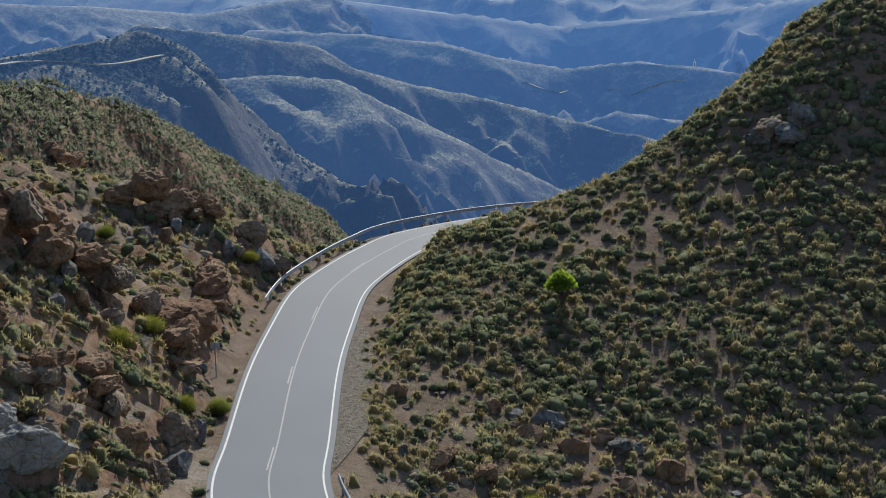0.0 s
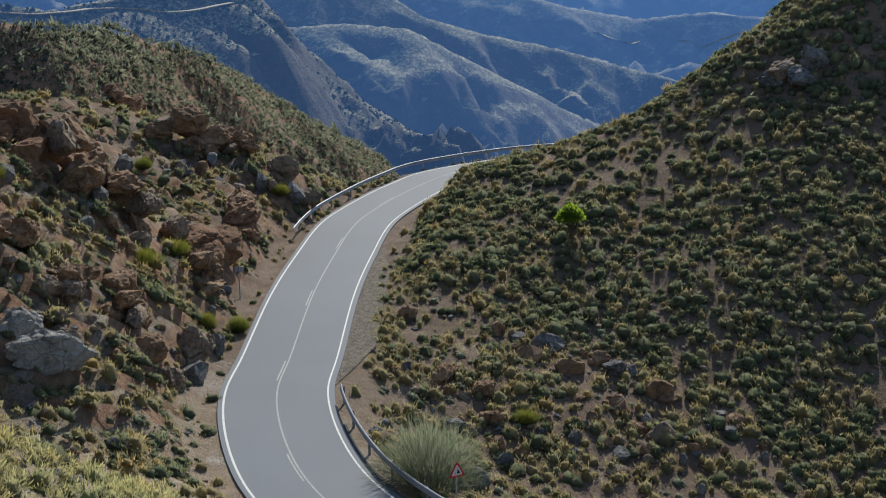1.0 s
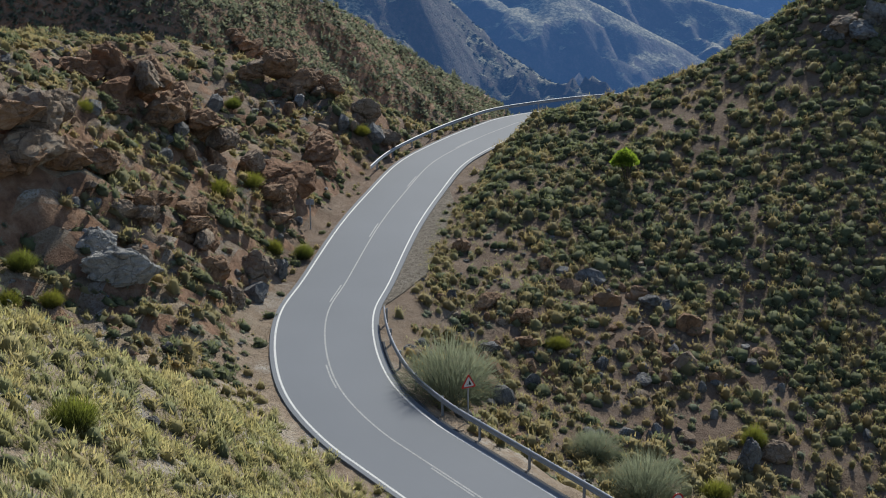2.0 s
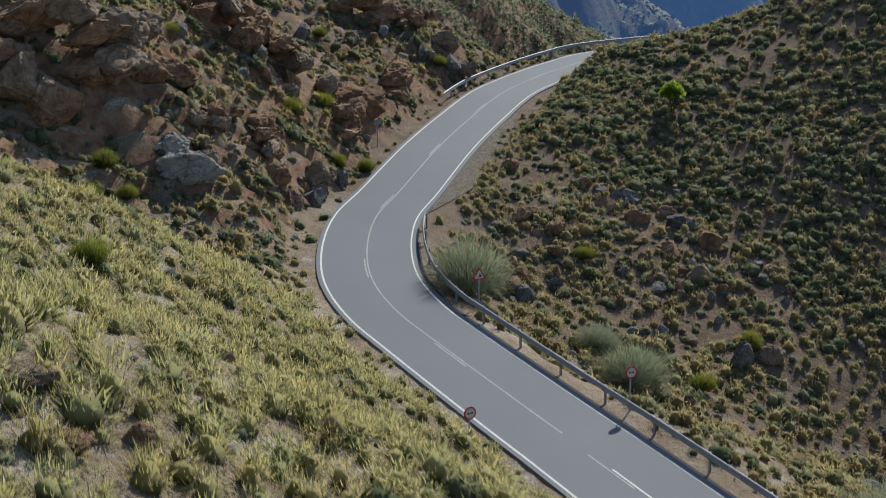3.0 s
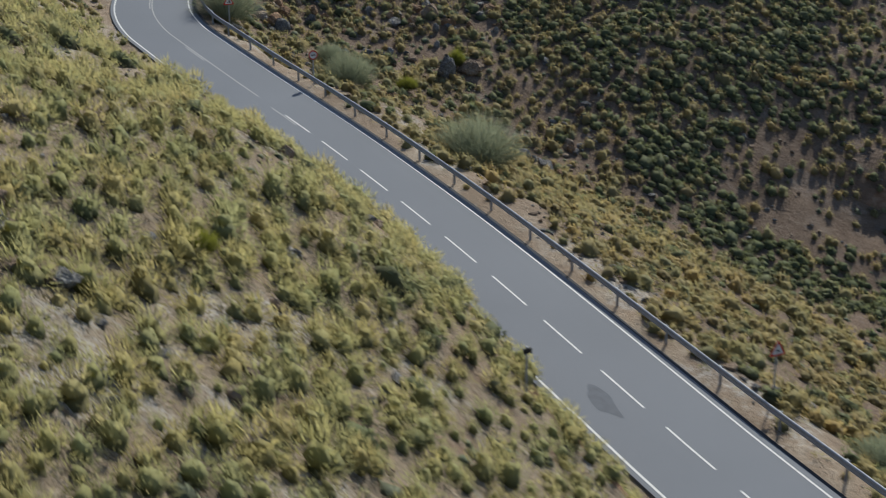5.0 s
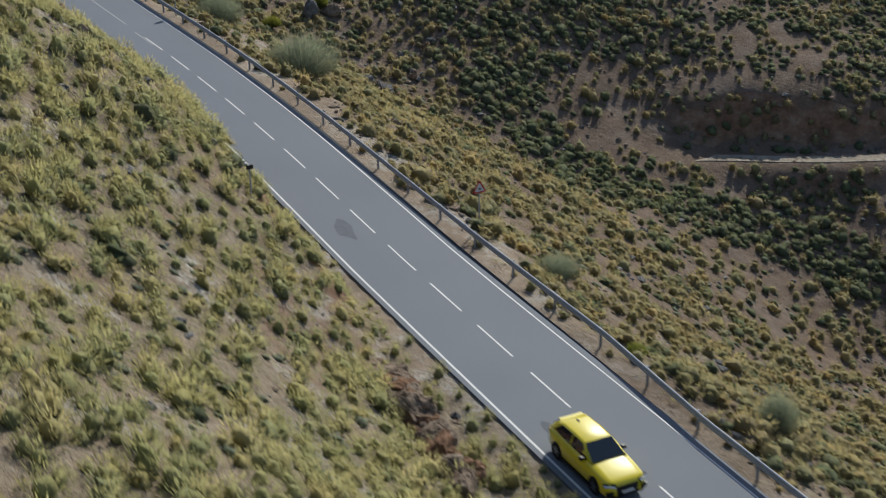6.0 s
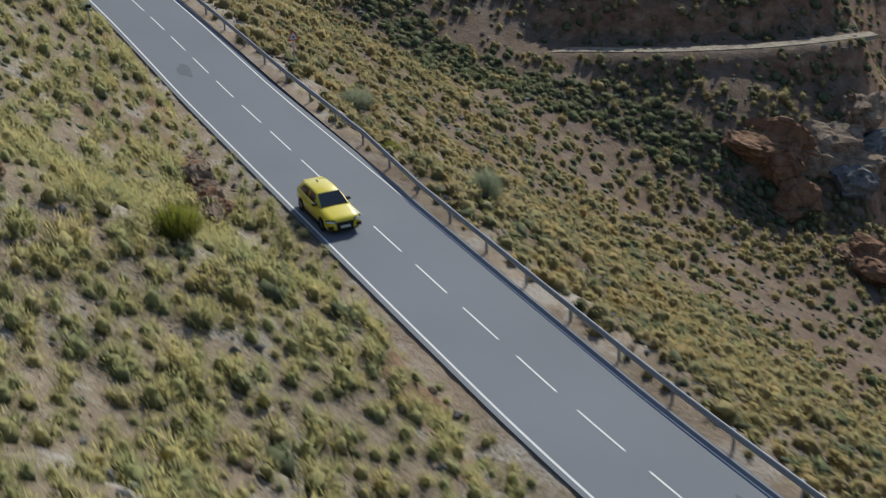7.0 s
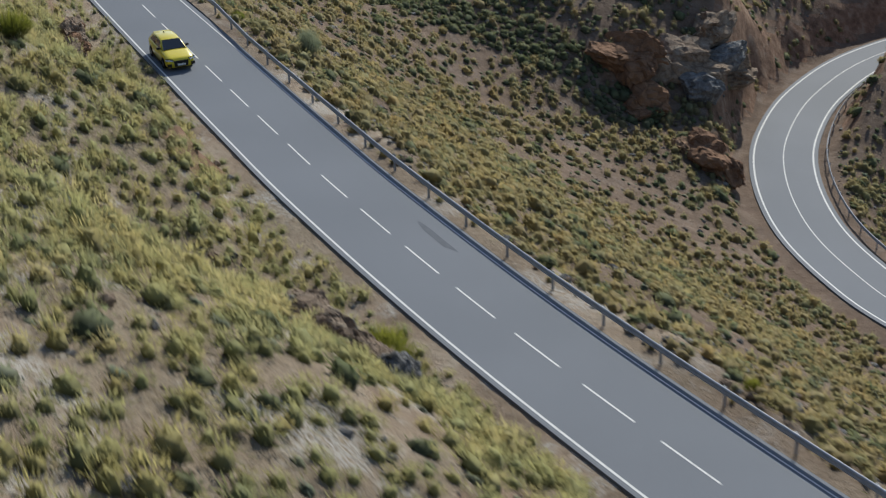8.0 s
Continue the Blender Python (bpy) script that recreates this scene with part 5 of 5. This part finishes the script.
k = 1
for x, y, size, mat, turn, label in (
        (-2.0, 78.9, (1.5, 1.2, 1.2), BROWN_ROCK, 20, "rounded brown boulder on dry grass beside the road"),
        (1.2, 70.7, (2.4, 1.3, 1.2), BROWN_ROCK, 60, "reddish brown boulder half sunk in the slope"), (3.6, 70.0, (1.8, 1.5, 1.1), BROWN_ROCK, 10, "reddish brown boulder half sunk in the slope"),
        (11.4, 75.6, (1.6, 1.3, 1.3), GREY_ROCK, 0, "pale boulder of a stacked pair on the slope"), (10.4, 76.6, (1.3, 1.2, 1.1), BROWN_ROCK, 50, "brown boulder of a stacked pair on the slope"),
        (19.3, 61.6, (2.0, 1.6, 1.2), TAN_ROCK, 15, "flat-topped tan boulder in the gully"), (17.8, 59.6, (1.4, 1.2, 2.2), GREY_ROCK, 40, "upright grey boulder in the gully"),
        (2.2, 65.8, (1.5, 1.2, 0.9), GREY_ROCK, 30, "grey boulder on the stony slope"), (11.6, 66.4, (1.2, 0.9, 0.7), GREY_ROCK, 70, "pale grey stone on the stony slope"), (4.3, 67.1, (1.4, 1.1, 1.0), BROWN_ROCK, 0, "brown boulder on the stony slope"),
        (3.8, 78.8, (2.0, 1.5, 1.0), BROWN_ROCK, 80, "brown boulder on the hillside"), (-16.5, 55.2, (4.2, 2.2, 2.1), PALE_ROCK, 35, "large pale grey boulder on the slope"), (-18.6, 56.8, (2.6, 2.0, 1.9), PALE_ROCK, 15, "pale grey boulder on the slope"),
        (-13.0, 67.3, (2.6, 2.2, 2.4), TAN_ROCK, 70, "tan rock at the foot of the cutting"), (-12.7, 61.6, (2.2, 1.8, 1.6), TAN_ROCK, 30, "tan rock at the foot of the cutting"), (-14.0, 62.6, (2.4, 2.0, 1.8), BROWN_ROCK, 55, "brown rock on the cutting"),
        (-12.4, 70.0, (1.4, 1.2, 2.0), GREY_ROCK, 10, "upright grey rock at the foot of the cutting"),
        (19.2, -2.4, (3.4, 1.5, 0.9), TAN_ROCK, -42, "long flat tan rock lying in the grass"), (51.0, -37.8, (2.0, 1.1, 0.8), BROWN_ROCK, -20, "flat dark brown rock in the grass"), (49.6, -38.6, (1.5, 1.0, 0.7), BROWN_ROCK, -50, "flat dark brown rock in the grass"),
        (31.3, -9.8, (0.9, 0.6, 0.4), GREY_ROCK, 0, "pale stone in the grass"), (27.3, -20.7, (1.2, 0.8, 0.6), TAN_ROCK, 20, "pale tan rock in the grass"), (29.4, -21.1, (1.3, 0.7, 0.5), TAN_ROCK, -30, "pale tan rock in the grass"), (26.4, -22.9, (0.9, 0.7, 0.6), GREY_ROCK, 50, "grey rock in the grass"),
        (8.5, -2.1, (1.9, 1.1, 0.7), TAN_ROCK, -20, "pale tan rock in the grass"), (9.9, -0.7, (1.1, 0.5, 0.4), TAN_ROCK, -35, "pale tan rock in the grass"), (9.2, 3.2, (0.9, 0.7, 0.6), BROWN_ROCK, 0, "dark stone in the grass"), (11.2, -2.1, (0.8, 0.7, 0.6), BROWN_ROCK, 30, "dark stone in the grass"), (10.6, -3.7, (0.9, 0.8, 0.7), BROWN_ROCK, 60, "dark stone in the grass"),
        (51.8, -42.1, (1.8, 0.9, 0.5), PALE_ROCK, -40, "flat pale grey rock in the grass"), (53.1, -43.7, (1.6, 0.9, 0.4), PALE_ROCK, -10, "flat pale grey rock in the grass"), (52.4, -45.2, (1.3, 0.8, 0.4), TAN_ROCK, 40, "flat pale rock in the grass"), (26.9, -19.6, (1.6, 1.0, 0.6), TAN_ROCK, 30, "pale stone in the grass"), (21.0, -15.0, (0.9, 0.8, 0.7), BROWN_ROCK, 0, "dark stone in the grass"),
        (51.4, -42.5, (2.6, 1.3, 0.35), PALE_ROCK, -25, "flat slab of pale bedrock in the grass"), (52.8, -41.9, (2.2, 1.4, 0.35), PALE_ROCK, 15, "flat slab of pale bedrock in the grass"), (52.2, -44.7, (2.8, 1.2, 0.35), PALE_ROCK, -45, "flat slab of pale bedrock in the grass"),
        (27.3, -20.8, (1.8, 1.2, 0.7), PALE_ROCK, 30, "pale limestone rock in the grass"), (29.6, -20.9, (1.5, 0.9, 0.5), PALE_ROCK, -20, "pale limestone rock in the grass"), (27.8, -23.3, (1.4, 1.0, 0.6), PALE_ROCK, 0, "pale limestone rock in the grass"), (31.3, -9.9, (1.0, 0.7, 0.4), PALE_ROCK, -35, "pale limestone rock in the grass"),
        (22.0, -14.0, (1.0, 0.8, 0.6), BROWN_ROCK, 60, "dark stone in the grass"), (14.5, -6.0, (1.2, 0.8, 0.7), BROWN_ROCK, 0, "dark stone in the grass")):
    boulder(x, y, size, mat, label, k, turn=turn, level=5 if max(size) > 2.5 else 4)
    k += 1
for x, y, size, mat, turn, label in (
        (-24.8, 57.0, (9.0, 6.0, 5.0), BROWN_ROCK, 60, "tall brown crag above the slope"), (-23.0, 61.5, (5.5, 4.0, 3.8), BROWN_ROCK, 20, "brown crag above the slope"), (-27.0, 51.0, (6.5, 5.0, 4.2), BROWN_ROCK, 45, "brown crag above the slope"),
        (-25.6, 74.0, (6.0, 3.6, 5.0), RED_ROCK, 110, "rusty brown rock band on the cutting"), (-22.4, 76.5, (6.0, 3.2, 4.6), BROWN_ROCK, 120, "dark brown rock band on the cutting"), (-19.6, 78.0, (4.6, 2.8, 3.4), BROWN_ROCK, 125, "dark brown rock band on the cutting"),
        (-17.4, 81.0, (3.8, 2.4, 2.6), BROWN_ROCK, 110, "dark brown rock band on the cutting"), (-16.2, 82.5, (5.0, 2.6, 2.4), RED_ROCK, 95, "reddish rock at the foot of the cutting"), (-15.4, 78.5, (3.6, 2.2, 2.2), RED_ROCK, 85, "reddish rock at the foot of the cutting"),
        (-16.0, 64.5, (3.4, 2.2, 2.2), BROWN_ROCK, 100, "brown rock ledge on the cutting"), (-18.2, 62.0, (3.2, 2.2, 2.0), BROWN_ROCK, 80, "brown rock ledge on the cutting"), (-16.2, 94.0, (4.6, 2.4, 2.4), RED_ROCK, 90, "reddish rock at the foot of the cutting"),
        (-68.0, 228.0, (6.5, 4.0, 4.0), BROWN_ROCK, 30, "dark rock knob on the far ridge"), (-57.0, 241.0, (8.0, 4.5, 5.0), BROWN_ROCK, -20, "dark rock knob on the far ridge"), (-50.0, 246.0, (6.0, 4.0, 3.5), BROWN_ROCK, 10, "dark rock knob on the far ridge"),
        (-24.0, 107.0, (5.5, 3.4, 3.4), BROWN_ROCK, 20, "dark rock knob on the skyline"), (-19.5, 108.0, (3.0, 2.2, 2.0), BROWN_ROCK, 0, "dark rock knob on the skyline"), (-15.0, 106.5, (3.4, 2.2, 2.0), TAN_ROCK, 0, "tan rock beside the upper bend"),
        (77.6, 50.4, (7.0, 4.5, 6.5), RED_ROCK, -30, "red rock face above the gully"), (85.6, 40.6, (5.0, 3.6, 4.6), RED_ROCK, -30, "red rock knob above the lower road"), (82.5, 54.0, (6.5, 5.0, 4.5), TAN_ROCK, 10, "tan rock ledge above the gully"),
        (85.5, 60.0, (5.0, 4.0, 6.0), TAN_ROCK, 60, "pale rock buttress above the lower road"), (47.0, -12.4, (3.0, 0.8, 1.2), TAN_ROCK, -58, "rusty eroded earth bank beside the road"), (48.5, -14.8, (3.0, 0.8, 1.2), RED_ROCK, -58, "rusty eroded earth bank beside the road"), (50.0, -17.2, (3.0, 0.8, 1.2), RED_ROCK, -58, "rusty eroded earth bank beside the road"), (51.8, -20.2, (2.6, 0.9, 1.1), TAN_ROCK, -58, "rusty eroded earth bank beside the road"),
        (26.0, 108.0, (4.0, 2.0, 1.6), TAN_ROCK, 30, "pale ledge on the hill"),
        (77.0, -48.2, (3.0, 1.1, 1.0), TAN_ROCK, -48, "pale eroded earth step in the bank"), (79.3, -51.2, (3.2, 1.1, 1.0), TAN_ROCK, -52, "pale eroded earth step in the bank"), (81.6, -54.2, (2.8, 1.0, 0.9), TAN_ROCK, -50, "pale eroded earth step in the bank"), (84.4, -57.6, (3.0, 1.1, 0.9), TAN_ROCK, -48, "pale eroded earth step in the bank")):
    outcrop(x, y, size, mat, label, k, turn, {"brown_limestone": TAN_ROCK, "tan_limestone": RED_ROCK if "rusty" in label else GREY_ROCK, "red_conglomerate": TAN_ROCK if "rusty" in label else BROWN_ROCK}[mat.name])
    k += 1


def stones():
    """Loose stones strewn over the slopes."""
    x, y = scatter(-30, 109, -84, 90, 0.7)
    sx, sy = scatter(30, 109, -80, 24, 1.3)
    sd, _, _ = MAIN.near(sx, sy)
    verge = (sd < -4.4) & (sd > -20)
    x, y = np.r_[x, sx[verge]], np.r_[y, sy[verge]]
    d, _, _ = MAIN.near(x, y)
    d2, _, _ = LOW.near(x, y)
    ok = (np.abs(d) > 4.4) & (np.abs(d2) > 5) & ((x + y) / 1.4142 > -1) & (fractal(x / 8, y / 8, 3, 91) > -0.15)
    x, y = x[ok], y[ok]
    z = ground_height(x, y)
    bm = bmesh.new()
    bmesh.ops.create_icosphere(bm, subdivisions=1, radius=1.0)
    bm.verts.ensure_lookup_table()
    unit = np.array([v.co[:] for v in bm.verts])
    tri = np.array([[v.index for v in f.verts] for f in bm.faces])
    bm.free()
    n = len(x)
    size = 0.10 * np.exp(RNG.normal(0, 0.7, n)).clip(0.35, 3)
    shape = unit[None] * (1 + RNG.normal(0, 0.22, (n, len(unit), 1))) * (size[:, None] * RNG.uniform(0.7, 1.4, (n, 3)))[:, None]
    shape[..., 2] *= 0.65
    p = shape + np.stack([x, y, z + size * 0.15], 1)[:, None]
    half = RNG.uniform(0, 1, n) < 0.55
    for mask, mat, label in ((half, TAN_ROCK, "pale loose stones on the slopes"), (~half, GREY_ROCK, "grey loose stones on the slopes")):
        m = int(mask.sum())
        tagged(mesh_object("loose_stones", p[mask].reshape(-1, 3), (tri[None] + np.arange(m)[:, None, None] * len(unit)).reshape(-1, 3), mat), label, "stones", kind="stuff")


def rubble():
    """Broken rock strewn over the cutting and the gully."""
    x1, y1 = scatter(-30, -10, 44, 108, 1.5)
    x2, y2 = scatter(-3, 30, 50, 86, 0.9)
    x, y = np.r_[x1, x2], np.r_[y1, y2]
    d, _, _ = MAIN.near(x, y)
    ok = (np.abs(d) > 4.6) & (fractal(x / 6, y / 6, 3, 17) > -0.05) & ((x < 0) | (y < np.interp(x, (-4, 3, 13, 23, 34), (87, 80.5, 76.5, 68.5, 59))))
    x, y = x[ok], y[ok]
    z = ground_height(x, y)
    bm = bmesh.new()
    bmesh.ops.create_icosphere(bm, subdivisions=2, radius=1.0)
    bm.verts.ensure_lookup_table()
    unit = np.array([v.co[:] for v in bm.verts])
    tri = np.array([[v.index for v in f.verts] for f in bm.faces])
    bm.free()
    n = len(x)
    size = 0.24 * np.exp(RNG.normal(0, 0.6, n)).clip(0.35, 4)
    cut = RNG.normal(0, 1, (n, 7, 3))
    cut /= np.linalg.norm(cut, axis=2)[..., None]
    p = np.repeat(unit[None], n, 0)
    for k in range(7):
        over = np.maximum((p * cut[:, k : k + 1]).sum(-1, keepdims=True) - RNG.uniform(0.45, 0.8, (n, 1, 1)), 0)
        p = p - cut[:, k : k + 1] * over
    p = p * (1 + RNG.normal(0, 0.05, (n, len(unit), 1))) * (size[:, None] * RNG.uniform(0.7, 1.5, (n, 3)))[:, None]
    p = p + np.stack([x, y, z + size * 0.1], 1)[:, None]
    kind = RNG.integers(0, 3, n)
    for k, (mat, label) in enumerate(((BROWN_ROCK, "dark brown broken rocks on the cutting"), (TAN_ROCK, "tan broken rocks on the cutting"), (GREY_ROCK, "grey broken rocks on the cutting"))):
        mask = kind == k
        tagged(mesh_object("rubble", p[mask].reshape(-1, 3), (tri[None] + np.arange(int(mask.sum()))[:, None, None] * len(unit)).reshape(-1, 3), mat), label, "stones", kind="stuff")


stones()
rubble()


# ---- trodden track on the opposite slope, and the gravel lay-by ----
def far_road(points, half, label):
    way = Way(points, lambda x, y: ground_height(x, y) + 0.8)
    way.z = np.convolve(np.pad(way.z, 30, mode="edge"), np.ones(61) / 61, "valid")
    tagged(ribbon("road_far", way, 0, float(way.s[-1]) - 0.5, -half, half, 0.8, ROAD_DUST, step=2.0, thick=0.5), label, "road", kind="structure")


far_road([(-330, 690), (-297, 714), (-259, 739), (-247, 787), (-225, 819), (-199, 850)], 2.5, "pale winding road on a distant ridge")
far_road([(14, 2262), (25, 2268), (55, 2270), (84, 2301)], 6.0, "pale stretch of road on a far hillside")
far_road([(150, 2326), (159, 2329), (208, 2335), (241, 2351), (278, 2353)], 6.0, "pale stretch of road on a far hillside")
tagged(ribbon("track", TRACK, 5, float(TRACK.s[-1]) - 8, -0.8, 0.75, 0.06, PALE_EARTH, thick=0.4), "pale trodden track along the opposite slope", "path", kind="structure")
tagged(ribbon("gravel_verge", MAIN, 80, 110, lambda s: float(np.interp(s, (80, 86, 103, 110), (-3.2, -4.9, -4.9, -3.2))), -3.1, -0.06, GRAVEL, thick=0.3), "grey gravel lay-by beside the road", "verge", kind="structure")
# Added dark strip, no real gutter: it deepens the beam's shadow beside the asphalt.
tagged(ribbon("gutter", MAIN, S(-6, 58), S_END - 50, -3.38, -3.1, -0.05, BARRIER_SHADE, thick=0.2), "dark strip painted as the shadow of the crash barrier", "gutter", kind="structure")

# small cushions and tufts between the stones of the rocky cutting
qx, qy = plots(-34, -9, 41, 76, 0.95)
qd, _, _ = MAIN.near(qx, qy)
ok = (qd > 4.4) & (qd < 40) & (fractal(qx / 5, qy / 5, 2, 93) > -0.12)
qx, qy = qx[ok], qy[ok]
qz, qtx, qty = slopes(qx, qy)
lot = RNG.uniform(0, 1, len(qx)) + 0.2 * (np.hypot(qtx, qty) > 1.5)
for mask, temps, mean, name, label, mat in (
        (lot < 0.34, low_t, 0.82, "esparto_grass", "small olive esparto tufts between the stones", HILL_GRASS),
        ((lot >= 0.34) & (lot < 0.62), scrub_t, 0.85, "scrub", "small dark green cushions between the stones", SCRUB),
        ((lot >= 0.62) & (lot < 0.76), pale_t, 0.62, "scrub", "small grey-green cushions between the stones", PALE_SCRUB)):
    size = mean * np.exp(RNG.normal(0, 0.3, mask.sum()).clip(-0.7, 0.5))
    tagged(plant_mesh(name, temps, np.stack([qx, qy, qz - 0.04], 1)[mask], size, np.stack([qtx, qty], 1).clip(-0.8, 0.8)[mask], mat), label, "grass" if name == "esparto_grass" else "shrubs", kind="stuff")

# dark cushions that cover the steep slope above the track
qx, qy = plots(42, 84, 54, 92, 1.0)
qd, _, _ = TRACK.near(qx, qy)
ql, _, _ = LOW.near(qx, qy)
qz, qtx, qty = slopes(qx, qy)
ok = (np.abs(qd) > 1.8) & (np.abs(ql) > 6) & (np.hypot(qtx, qty) < 1.6) & (fractal(qx / 7, qy / 7, 2, 97) > -0.1)
xyz = np.stack([qx, qy, qz - 0.04], 1)[ok]
tagged(plant_mesh("scrub", scrub_t, xyz, 1.05 * np.exp(RNG.normal(0, 0.3, len(xyz)).clip(-0.7, 0.5)), np.stack([qtx, qty], 1).clip(-0.8, 0.8)[ok], SCRUB), "dark green cushions on the slope above the track", "shrubs", kind="stuff")
